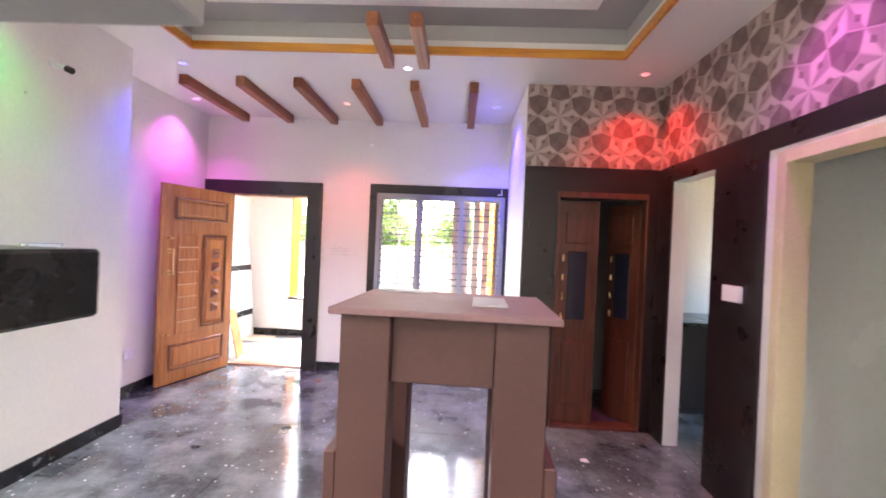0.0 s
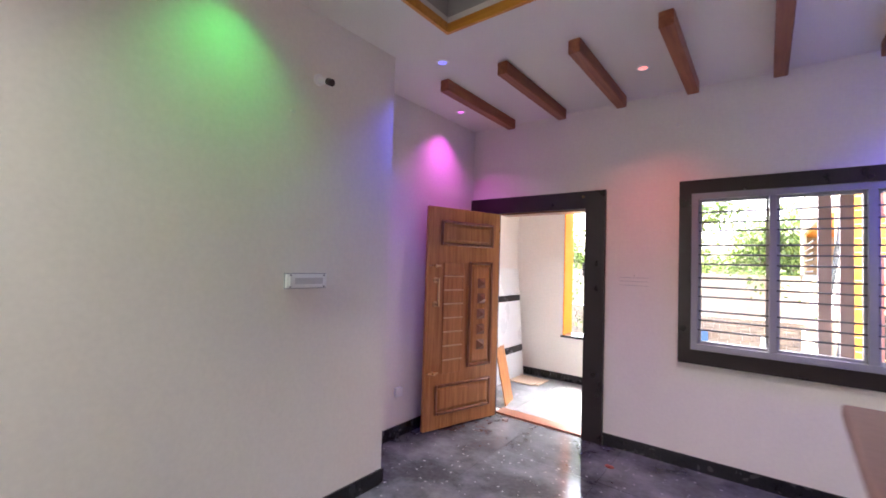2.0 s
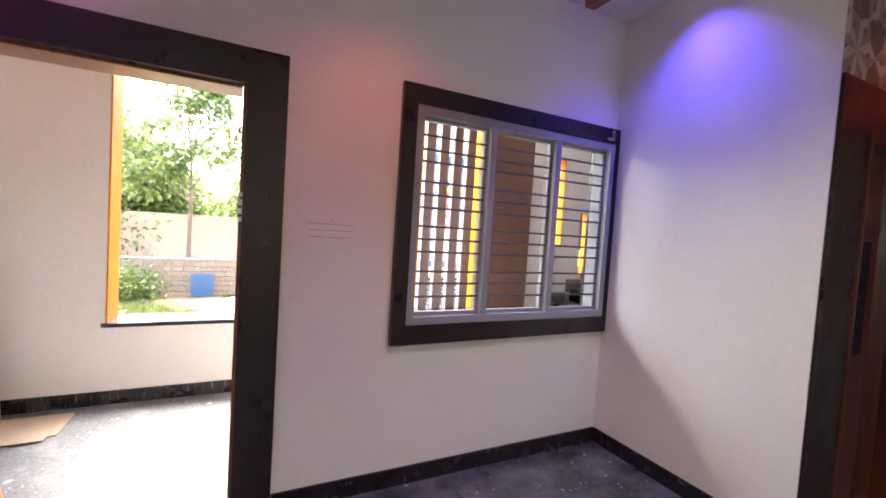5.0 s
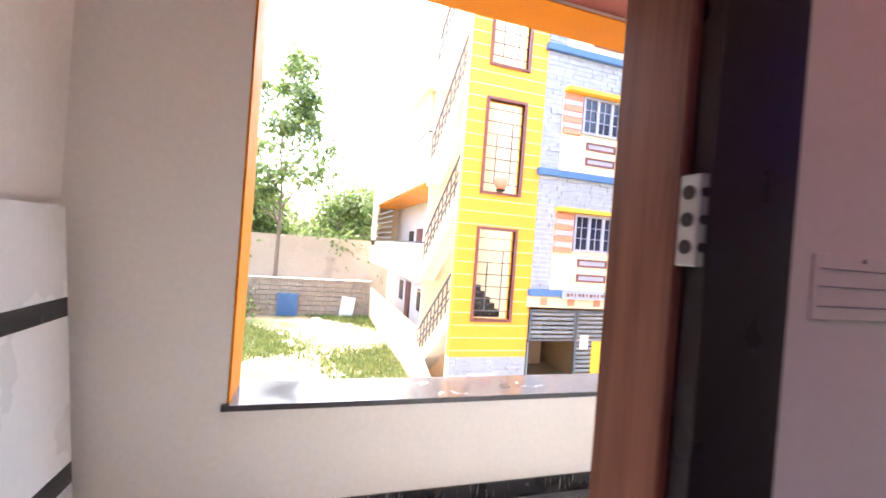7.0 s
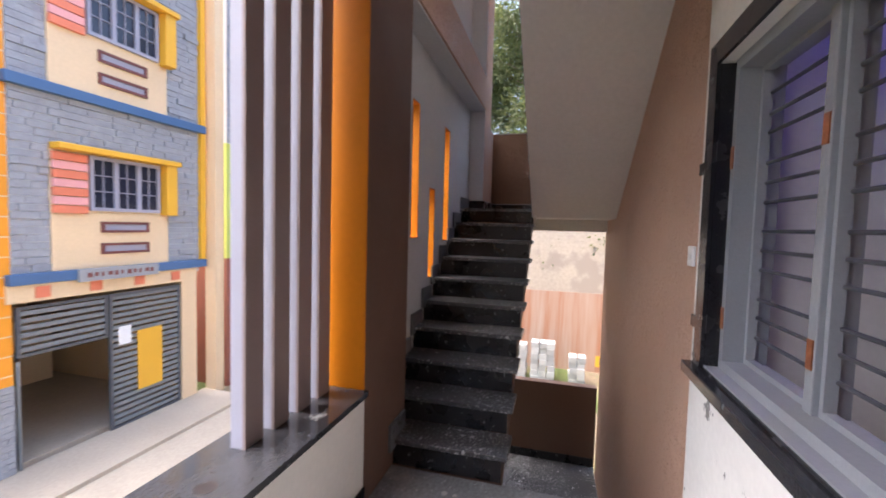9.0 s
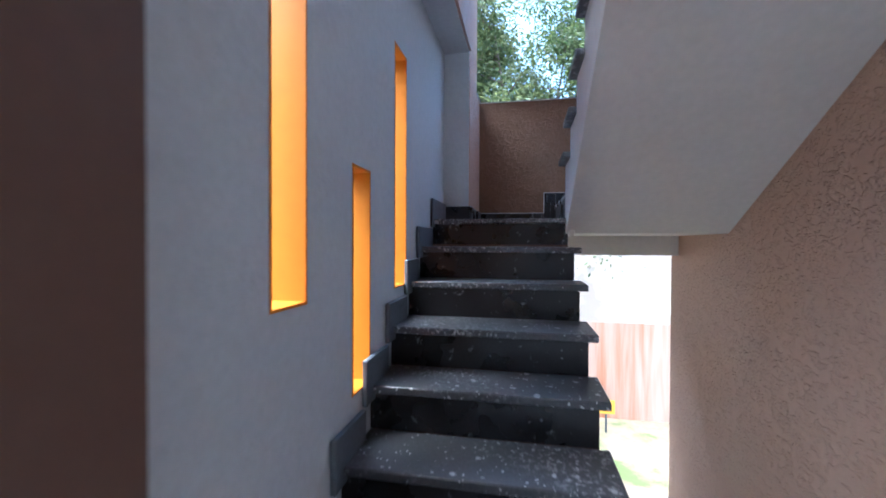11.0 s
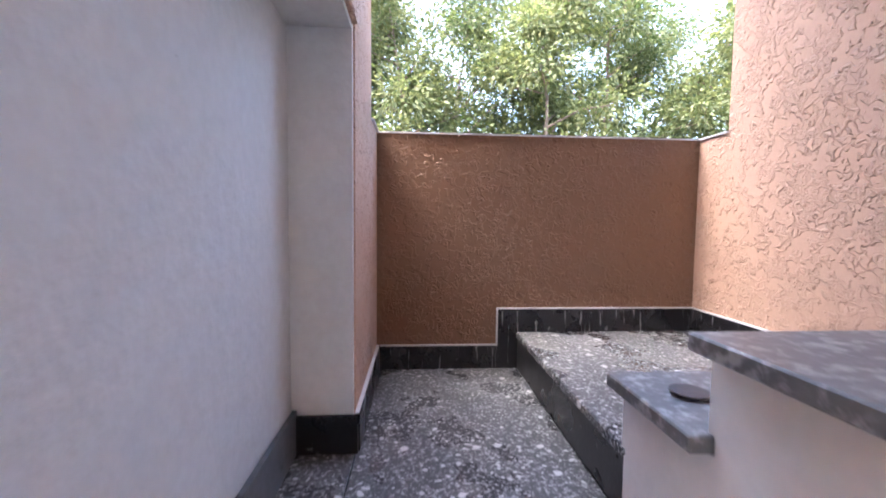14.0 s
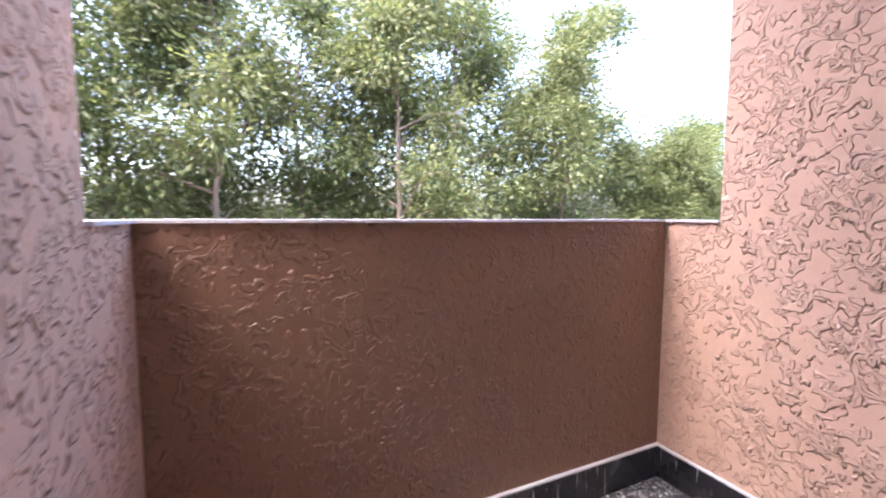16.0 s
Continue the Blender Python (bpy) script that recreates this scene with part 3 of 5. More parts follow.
# stair wall with slots
SLOTS = [(2.36, 2.525, 1.377, 2.43), (2.82, 2.985, 1.02, 1.807), (3.28, 3.465, 1.337, 2.43)]
structure("stair_wall", slab("y", 6.69, 6.80, 1.91, 4.45, -3.0, 2.9, SLOTS), GREY_PAINT, "grey painted stair wall with three tall slots", "wall")
for s in SLOTS:
    structure("slot_lining", boxes((s[1] - 0.008, s[1] - 0.0005, 6.688, 6.803, s[2], s[3]), (s[0] + 0.0005, s[0] + 0.008, 6.688, 6.803, s[2], s[3]),
                                   (s[0] + 0.008, s[1] - 0.008, 6.688, 6.803, s[3] - 0.008, s[3] - 0.0005), (s[0] + 0.008, s[1] - 0.008, 6.688, 6.803, s[2] + 0.0005, s[2] + 0.008)),
              ORANGE_PAINT, "orange painted lining of a wall slot", "trim")
structure("stair_beam", box(1.91, 4.45, 6.50, 6.84, 2.9, 3.28), CARVED_BROWN, "textured brown beam over the stair wall", "beam")
structure("stair_beam_soffit", box(1.911, 4.439, 6.516, 6.689, 2.884, 2.899), GREY_PAINT, "grey painted underside of the stair beam", "beam")
# Two slabs out of view, added to keep light from falling in above.
structure("stairwell_top_blocker", box(-2.80, 4.439, 5.021, 6.699, 4.8, 4.95), PLASTER, "unseen slab added over the stairwell to shut out top light", "ceiling")
structure("landing_top_blocker", box(4.463, 5.25, 5.021, 6.509, 4.8, 4.95), PLASTER, "unseen slab added over the landing to shut out top light", "ceiling")
# Next three walls are heightened beyond view to keep sun off the landing.
structure("upper_stair_wall", box(1.91, 4.439, 6.70, 6.84, 3.281, 7.8), PALE_GREY, "pale grey upper stair wall", "wall")
structure("stair_pilaster", box(4.44, 4.462, 6.515, 6.84, -3.0, 7.8), GREY_PAINT, "grey face of the landing pilaster", "wall")
structure("landing_wall", box(4.462, 4.89, 6.51, 6.84, -3.0, 7.8), CARVED_BROWN, "brown wall with raised flower texture at the landing", "wall")
structure("landing_wall_low", box(4.89, 5.25, 6.51, 6.66, 1.45, 2.75), CARVED_BROWN, "low end of the textured wall at the landing", "wall")
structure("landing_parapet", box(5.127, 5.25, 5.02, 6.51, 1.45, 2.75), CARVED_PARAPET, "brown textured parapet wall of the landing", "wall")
structure("parapet_coping", boxes((5.122, 5.255, 5.0, 6.53, 2.75, 2.757), (4.95, 5.122, 4.935, 5.03, 2.75, 2.757), (4.89, 5.122, 6.50, 6.66, 2.75, 2.757)),
          PALE_GREY, "unpainted cement top of the parapet", "coping")
structure("lower_parapet", box(5.127, 5.25, 5.02, 6.51, -3.0, -0.62), BROWN_PAINT, "brown parapet of the lower landing", "wall")

# stairs
R = 0.169
NOSE = [1.69, 1.945, 2.20, 2.455, 2.71, 2.962, 3.211, 3.485, 3.71, 4.04]
YR, YL = 5.85, 6.69


def staircase():
    st = thing("staircase", "black granite staircase turning at a landing, dusty and splashed with plaster", "staircase", kind="structure", at=(1.7, 6.2, 0))
    # concrete body of the first flight: stepped top, sloping underside
    bm = bmesh.new()
    prof = [(1.72, -0.12), (1.72, 0.0)]
    for k, x in enumerate(NOSE):
        prof += [(x + 0.045, R * k - 0.03 if k else -0.05), (x + 0.045, R * (k + 1) - 0.03)]
    prof += [(5.12, 10 * R - 0.03), (5.12, 1.60), (4.16, 1.60)]
    low = [bm.verts.new((x, YR + 0.02, z)) for x, z in prof]
    high = [bm.verts.new((x, YL - 0.001, z)) for x, z in prof]
    bm.faces.new(low)
    bm.faces.new(high[::-1])
    for i in range(len(prof)):
        j = (i + 1) % len(prof)
        bm.faces.new((low[i], low[j], high[j], high[i]))
    part("flight_body", bm, BROWN_PAINT, st)
    for k, x in enumerate(NOSE):
        yl = 6.54 if x < 1.9 else YL
        x1 = NOSE[k + 1] + 0.045 if k < 9 else 5.126
        riser = part("riser", box(x + 0.025, x + 0.044, YR + 0.021, yl - 0.002, R * k, R * (k + 1) - 0.031), RISER_STONE, st)
        if k < 9:
            xs = x1 - 0.021
            part("tread", box(x, xs, YR - 0.014, yl - 0.002, R * (k + 1) - 0.03, R * (k + 1), 0.004), STEP_STONE, st)
        else:
            part("landing_slab", box(x, 5.126, YR, 6.508, 10 * R - 0.03, 10 * R, 0.004), SPLASHED, st)
            part("landing_slab", box(x + 0.004, 4.439, 6.509, YL - 0.002, 10 * R - 0.031, 10 * R - 0.001), SPLASHED, st)
        # skirting pieces stepping up along the wall
        if k < 9:
            x2 = NOSE[k + 1]
            h = R * (k + 1)
            bm = boxes((x - 0.06, x2 - 0.065, yl - 0.022, yl - 0.003, h - 0.06, h + 0.108), bevel=0.004)
            part("skirting", bm, SKIRT_STONE, st)
    h = 10 * R
    part("skirting", boxes((4.0, 4.439, YL - 0.016, YL - 0.003, h - 0.05, h + 0.125)), SKIRT_STONE, st)
    part("skirting", boxes((4.425, 4.439, 6.50, YL - 0.017, h, h + 0.11)), RISER_STONE, st)
    part("skirting", boxes((4.44, 5.11, 6.495, 6.509, h, h + 0.11)), DRIP_STONE, st)
    part("skirting", boxes((5.112, 5.126, 5.965, 6.494, h, h + 0.105)), DRIP_STONE, st)
    part("skirting", boxes((5.112, 5.126, 5.021, 5.964, h, h + R + 0.105)), DRIP_STONE, st)
    part("skirting", boxes((4.30, 5.111, 5.021, 5.035, h + R, h + R + 0.105)), DRIP_STONE, st)
    for row in ((4.44, 5.11, 6.497, 6.5095, h + 0.1105, h + 0.115), (5.114, 5.1265, 5.965, 6.494, h + 0.1055, h + 0.111), (5.114, 5.1265, 5.021, 5.964, h + R + 0.1055, h + R + 0.111),
                (4.30, 5.111, 5.0205, 5.033, h + R + 0.1055, h + R + 0.111), (5.1105, 5.1135, 5.958, 5.966, h + 0.105, h + R + 0.105)):
        part("cement_line", box(*row), PALE_GREY, st)
    # raised half of the landing
    part("upper_landing", boxes((4.086, 5.111, 5.036, YR + 0.022, 11 * R - 0.03, 11 * R), bevel=0.004), SPLASHED, st)
    part("upper_landing_core", box(4.101, 5.111, 5.036, YR - 0.002, h + 0.001, h + R - 0.031), PLASTER, st)
    part("landing_riser", box(4.101, 5.111, YR - 0.001, YR + 0.016, h + 0.001, h + R - 0.031), RISER_STONE, st)
    part("landing_base", box(4.06, 5.126, 5.021, YR + 0.019, 1.60, 10 * R), PLASTER, st)
    part("landing_beam", box(4.80, 4.96, 5.021, YL - 0.01, 1.455, 1.5995), PLASTER, st)
    # second flight back over the porch side
    n2 = [(4.115 - 0.258 * i, 2.036 + 0.158 * i) for i in range(13)]
    bm = bmesh.new()
    prof = [(4.10, 1.60), (4.10, 10 * R + R - 0.002)]
    for i, (x, z) in enumerate(n2):
        prof += [(x - 0.02, z - 0.19 if i else 10 * R + R - 0.002), (x - 0.02, z - 0.03)]
    xe, ze = n2[-1][0] - 0.25, n2[-1][1]
    prof += [(xe, ze - 0.03), (xe, ze - 0.40), (4.05, 1.60)]
    low = [bm.verts.new((x, 5.022, z)) for x, z in prof]
    high = [bm.verts.new((x, YR + 0.034, z)) for x, z in prof]
    bm.faces.new(low)
    bm.faces.new(high[::-1])
    for i in range(len(prof)):
        j = (i + 1) % len(prof)
        bm.faces.new((low[i], low[j], high[j], high[i]))
    part("flight_body", bm, PLASTER, st)
    for i, (x, z) in enumerate(n2[:-1]):
        part("tread", box(x - 0.275, x, 5.024, YR + 0.072, z - 0.029, z, 0.003), TREAD_GREY, st)
        part("riser", box(x - 0.019, x - 0.004, 5.024, YR + 0.033, z - 0.165, z - 0.031), PLASTER, st)
    # flight below, going down towards the lower landing
    bm = bmesh.new()
    prof = [(1.66, -0.35), (1.66, -0.151), (1.70, -0.151)]
    for k in range(1, 11):
        x = 1.70 + 0.255 * k
        prof += [(x - 0.255, -R * k), (x if k < 10 else 5.12, -R * k)]
    prof += [(5.12, -1.9), (4.2, -1.9)]
    low = [bm.verts.new((x, 5.022, z)) for x, z in prof]
    high = [bm.verts.new((x, YR - 0.004, z)) for x, z in prof]
    bm.faces.new(low)
    bm.faces.new(high[::-1])
    for i in range(len(prof)):
        j = (i + 1) % len(prof)
        bm.faces.new((low[i], low[j], high[j], high[i]))
    part("lower_flight", bm, STEP_STONE, st)
    part("lower_landing", box(4.2, 5.126, YR - 0.003, 6.508, -1.9, -10 * R), SPLASHED, st)
    part("skirting", box(5.112, 5.126, 5.03, 6.5, -10 * R, -10 * R + 0.11), RISER_STONE, st)


staircase()


# ---------- ground and distance ----------
GZ = -2.65
structure("ground", box(-300, 300, -300, 300, GZ - 0.5, GZ), GROUND, "patchy grass, sand and soil ground", "ground")


# ---------- ceiling lamps ----------
def downlight(x, y, col, power, name, cone=112):
    d = thing("downlight", "small round recessed ceiling lamp glowing " + name, "ceiling lamp", "ceiling downlights", at=(x, y, CEIL))
    bm = bmesh.new()
    prof = [(0.030, 0.002), (0.034, -0.006), (0.044, -0.006), (0.046, 0.0)]
    n = 20
    rings = [[bm.verts.new((x + r * math.cos(2 * math.pi * i / n), y + r * math.sin(2 * math.pi * i / n), CEIL + z)) for i in range(n)] for r, z in prof]
    for a, b in zip(rings, rings[1:]):
        for i in range(n):
            bm.faces.new((a[i], a[(i + 1) % n], b[(i + 1) % n], b[i]))
    part("rim", bm, PLASTIC, d)
    part("lens", cyl((x, y, CEIL - 0.001), (x, y, CEIL - 0.004), 0.030, 16), glow("lens_" + name.replace(" ", "_"), tuple(0.12 + 0.88 * c for c in col), 0.06), d)
    li = bpy.data.lights.new("downlight_lamp", "SPOT")
    li.energy, li.color, li.spot_size, li.spot_blend, li.shadow_soft_size = power, col, radians(cone), 1.0, 0.04
    lo = new("downlight_lamp", li)
    lo.parent = d
    lo.matrix_parent_inverse = d.matrix_basis.inverted()
    lo.matrix_basis = pose(x, y, CEIL - 0.02)


downlight(-1.643, 3.375, (0.10, 0.08, 1.0), 1.9, "deep blue")
downlight(0.27, 3.36, (1.0, 0.9, 0.78), 5.0, "warm white")
downlight(2.19, 3.35, (1.0, 0.015, 0.012), 1.7, "red")
downlight(-2.10, 4.25, (1.0, 0.12, 0.95), 1.5, "magenta pink")
downlight(-0.485, 4.26, (1.0, 0.16, 0.13), 1.5, "red orange")
downlight(1.08, 4.24, (0.10, 0.06, 1.0), 4.0, "deep blue")
downlight(-1.64, 1.95, (0.06, 1.0, 0.12), 0.75, "green")
downlight(2.19, 1.95, (0.9, 0.1, 0.9), 1.2, "magenta")
# Five unseen fill lamps, added to brighten the hall walls.
for lx in (-1.64, 0.27, 2.19):
    downlight(lx, -2.1, (1.0, 0.93, 0.86), 8.0, "warm white", 155)
downlight(-1.64, 0.0, (1.0, 0.93, 0.86), 21.0, "warm white", 155)
downlight(2.19, 0.3, (1.0, 0.93, 0.86), 5.0, "warm white")

# ---------- ceiling battens ----------
def batten(x, y0, y1):
    finish("ceiling_batten", box(x - 0.04, x + 0.04, y0, y1, 2.905, 2.999, 0.006), BEAM_WOOD, None,
           "reddish brown wooden batten fixed under the white ceiling", "ceiling batten", "battens under the ceiling")


for i in range(6):
    batten(-1.80 + 0.525 * i, 3.60, 4.72)
for x in (0.15, 0.425):
    batten(x, 2.53, 3.16)

# ---------- main door ----------
def door_frame():
    f = thing("door_1", "dark brown moulded door frame of the main entrance", "door frame", kind="structure", at=(-1.5, YI, 0))
    a = 0.14
    part("architrave", slab("y", 4.812, 4.8495, -2.328, DOOR[1] + a, 0, 2.235, [(-1.975, DOOR[1] - 0.035, -0.001, 2.075)]), DARK_TRIM, f)
    part("jamb", box(DOOR[1] - 0.05, DOOR[1] - 0.001, 4.851, 5.005, 0, 2.109, 0.004), FRAME_WOOD, f)
    part("jamb", box(DOOR[0] + 0.001, -1.99, 4.851, 4.878, 0, 2.109, 0.004), FRAME_WOOD, f)
    part("head", box(-1.989, DOOR[1] - 0.051, 4.851, 5.03, 2.06, 2.109, 0.004), FRAME_WOOD, f)
    part("threshold", box(-1.989, DOOR[1] - 0.051, 4.86, 5.02, 0, 0.022, 0.004), FRAME_WOOD, f)
    x = DOOR[1] - 0.0355
    st = part("strike_plate", box(x - 0.018, x, 4.814, 4.849, 1.45, 1.585, 0.002), STEEL, f, "steel strike plate")
    # Dark discs colour in the shade of the plate's holes.
    for k in range(3):
        part("keeper_hole_disc", cyl((x - 0.009, 4.8139, 1.478 + k * 0.04), (x - 0.009, 4.8125, 1.478 + k * 0.04), 0.0075, 10), DARK_TRIM, st)
        part("keeper_hole_disc", cyl((x - 0.0181, 4.832, 1.478 + k * 0.04), (x - 0.0195, 4.832, 1.478 + k * 0.04), 0.011, 12), DARK_TRIM, st)



door_frame()


def main_door():
    m = pose(-1.985, 4.80, 0.012, 0, 0, -106.5)
    d = thing("main_door", "teak entrance door with carved panels, standing open", "door", at=(-1.985, 4.80, 0))
    W, H, T = 0.88, 2.05, 0.038

    def p(name, rows, mat, parent=d, bevel=0.004, label=""):
        bm = boxes(*rows, bevel=bevel)
        bmesh.ops.transform(bm, matrix=m, verts=bm.verts)
        return part(name, bm, mat, parent, label)
    leaf = p("leaf", [(0.0, W, 0, T, 0, H)], TEAK)

    def raised(name, x0, x1, z0, z1):
        p(name, [(x0 - 0.028, x0, T, T + 0.024, z0 - 0.028, z1 + 0.028), (x1, x1 + 0.028, T, T + 0.024, z0 - 0.028, z1 + 0.028),
                 (x0, x1, T, T + 0.024, z0 - 0.028, z0), (x0, x1, T, T + 0.024, z1, z1 + 0.028)], TEAK_SHADED, d, 0.009)
        bm = bmesh.new()
        o = [bm.verts.new((x, T + 0.001, z)) for x, z in ((x0, z0), (x1, z0), (x1, z1), (x0, z1))]
        i = [bm.verts.new((x, T + 0.016, z)) for x, z in ((x0 + 0.03, z0 + 0.03), (x1 - 0.03, z0 + 0.03), (x1 - 0.03, z1 - 0.03), (x0 + 0.03, z1 - 0.03))]
        bm.faces.new(i)
        for k in range(4):
            bm.faces.new((o[k], o[(k + 1) % 4], i[(k + 1) % 4], i[k]))
        bmesh.ops.transform(bm, matrix=m, verts=bm.verts)
        part(name, bm, TEAK, d)
    raised("top_panel", 0.12, 0.72, 1.72, 1.90)
    raised("bottom_panel", 0.12, 0.74, 0.16, 0.38)
    raised("stud_panel", 0.12, 0.37, 0.56, 1.52)
    for k in range(5):
        z = 0.74 + 0.15 * k
        bm = bmesh.new()
        b = [bm.verts.new((0.245 + x, T + 0.016, z + y)) for x, y in ((-0.05, -0.05), (0.05, -0.05), (0.05, 0.05), (-0.05, 0.05))]
        top = bm.verts.new((0.245, T + 0.075, z))
        for i in range(4):
            bm.faces.new((b[i], b[(i + 1) % 4], top))
        bm.faces.new(b[::-1])
        bmesh.ops.transform(bm, matrix=m, verts=bm.verts)
        part("stud", bm, TEAK_SHADED, d, "pyramid stud")
    for k in range(8):
        z = 0.50 + 0.13 * k
        p("plank", [(0.47, 0.70, T, T + 0.008, z, z + 0.126)], TEAK, d, 0.005)
    for k in range(7):
        z = 0.628 + 0.13 * k
        p("groove_strip", [(0.465, 0.69, T + 0.002, T + 0.014, z - 0.008, z + 0.004)], TEAK_LIGHT, d, 0.001)

    def q(name, a, b, r, mat, r2=None):
        bm = cyl(a, b, r, 12, r2)
        bmesh.ops.transform(bm, matrix=m, verts=bm.verts)
        return part(name, bm, mat, d, smooth=False)
    for z in (1.50, 0.52):
        q("bolt", (0.74, T + 0.012, z), (0.87, T + 0.012, z), 0.008, BRASS)
        q("bolt_knob", (0.80, T, z), (0.80, T + 0.045, z), 0.014, BRASS)
    for z in (1.37, 1.15):
        q("handle_rose", (0.79, T, z), (0.79, T + 0.012, z), 0.026, BRASS)
        q("handle_post", (0.79, T, z), (0.79, T + 0.06, z), 0.011, BRASS)
    q("pull_bar", (0.79, T + 0.058, 1.13), (0.79, T + 0.058, 1.39), 0.010, BRASS)
    for z in (0.25, 1.05, 1.85):
        q("hinge", (-0.006, 0.0, z - 0.05), (-0.006, 0.0, z + 0.05), 0.009, STEEL)


main_door()

# ---------- window ----------
def window():
    w = thing("window_1", "grey steel-barred window with three openings and dark brown surround", "window", kind="structure", at=(0.5, YI, 0.93))
    x0, x1, z0, z1 = WIN
    part("surround", slab("y", 4.815, 4.8495, x0 - 0.085, 1.299, z0 - 0.11, z1 + 0.105, [(x0 - 0.001, x1 + 0.001, z0 - 0.001, z1 + 0.001)]), DARK_TRIM, w)
    part("outer_surround", slab("y", 5.0205, 5.035, x0 - 0.08, x1 + 0.08, z0 - 0.07, z1 + 0.08, [(x0 + 0.005, x1 - 0.005, z0 + 0.005, z1 - 0.005)]), BLACK_STONE, w)
    part("sill", box(x0 - 0.10, x1 + 0.10, 5.0205, 5.075, z0 - 0.05, z0 - 0.002, 0.004), SILL_STONE, w)
    part("reveal_lining", box(x1 - 0.012, x1 - 0.001, 4.971, 5.02, z0 + 0.012, z1 - 0.012), BLACK_STONE, w)
    part("reveal_lining", box(x0 + 0.001, x0 + 0.012, 4.971, 5.02, z0 + 0.012, z1 - 0.012), BLACK_STONE, w)
    part("reveal_sill", box(x0 + 0.001, x1 - 0.001, 4.971, 5.02, z0 + 0.001, z0 + 0.011), WIN_GREY, w)
    ya, yb = 4.82, 4.97
    b = 0.045
    cx = [x0 + (x1 - x0) / 3 * k for k in (1, 2)]
    part("frame", slab("y", ya, yb, x0 + 0.001, x1 - 0.001, z0 + 0.001, z1 - 0.001, [(x0 + b, x1 - b, z0 + b, z1 - b)]), WIN_GREY, w)
    for x in cx:
        part("mullion", box(x - 0.022, x + 0.022, ya + 0.002, yb - 0.055, z0 + b, z1 - b, 0.002), WIN_GREY, w)
    spans = [(x0 + b, cx[0] - 0.022), (cx[0] + 0.022, cx[1] - 0.022), (cx[1] + 0.022, x1 - b)]
    for a, c in spans:
        part("sash_rail", slab("y", yb - 0.105, yb - 0.072, a + 0.001, c - 0.001, z0 + b + 0.001, z1 - b - 0.001, [(a + 0.018, c - 0.018, z0 + b + 0.02, z1 - b - 0.02)]), WIN_GREY, w)
        for k in (0.09, 0.16, 0.22, 0.32, 0.385, 0.45, 0.545, 0.61, 0.675, 0.775, 0.837, 0.905):
            z = z1 - b - (z1 - z0 - 2 * b) * k
            part("bar", cyl((a - 0.01, 4.868, z), (c + 0.01, 4.868, z), 0.007, 8), BAR_GREY, w)
    for x, y in ((cx[0], yb - 0.055), (cx[1], yb - 0.055), (x1 - 0.022, yb)):
        for z in (z0 + 0.17, z1 - 0.42):
            part("latch_plate", box(x - 0.014, x + 0.014, y + 0.0002, y + 0.004, z, z + 0.085), BEAM_WOOD, w)
    part("stay_hook", boxes((x1 - 0.05, x1 - 0.035, 4.80, 4.8145, z1 + 0.02, z1 + 0.09), (x1 - 0.09, x1 - 0.05, 4.80, 4.8145, z1 + 0.02, z1 + 0.035)), STEEL, w)


window()

# ---------- tall work table ----------
def work_table():
    m = pose(0.71, 1.40, 0, 0, 0, -2.6)
    t = thing("tall_table", "tall brown laminate stand with a dusty overhanging top", "table", at=(0.71, 1.4, 0))

    def p(name, rows, mat, bevel=0.004, parent=t):
        bm = boxes(*rows, bevel=bevel)
        bmesh.ops.transform(bm, matrix=m, verts=bm.verts)
        return part(name, bm, mat, parent)
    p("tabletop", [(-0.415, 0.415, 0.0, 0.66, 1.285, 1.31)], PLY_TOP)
    for s in (-1, 1):
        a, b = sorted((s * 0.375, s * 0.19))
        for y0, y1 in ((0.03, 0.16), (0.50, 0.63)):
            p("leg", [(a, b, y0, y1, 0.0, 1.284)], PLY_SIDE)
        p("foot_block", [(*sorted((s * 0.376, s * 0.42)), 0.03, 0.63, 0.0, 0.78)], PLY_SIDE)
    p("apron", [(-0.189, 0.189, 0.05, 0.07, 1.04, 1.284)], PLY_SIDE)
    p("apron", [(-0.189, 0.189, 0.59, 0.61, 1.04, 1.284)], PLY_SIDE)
    return m


tm = work_table()


def on_table(name, label, cat, rows, mat):
    bm = boxes(*rows, bevel=0.002)
    bmesh.ops.transform(bm, matrix=tm, verts=bm.verts)
    finish(name, bm, mat, None, label, cat)


on_table("tile_offcut", "pale grey tile offcut lying on the dusty tabletop", "tile", [(0.10, 0.24, 0.20, 0.46, 1.311, 1.319)], GREY_TRAY)
on_table("laminate_strip", "thin grey laminate strip lying at the table edge", "strip", [(-0.36, -0.10, 0.555, 0.625, 1.311, 1.321)], GREY_TRAY)

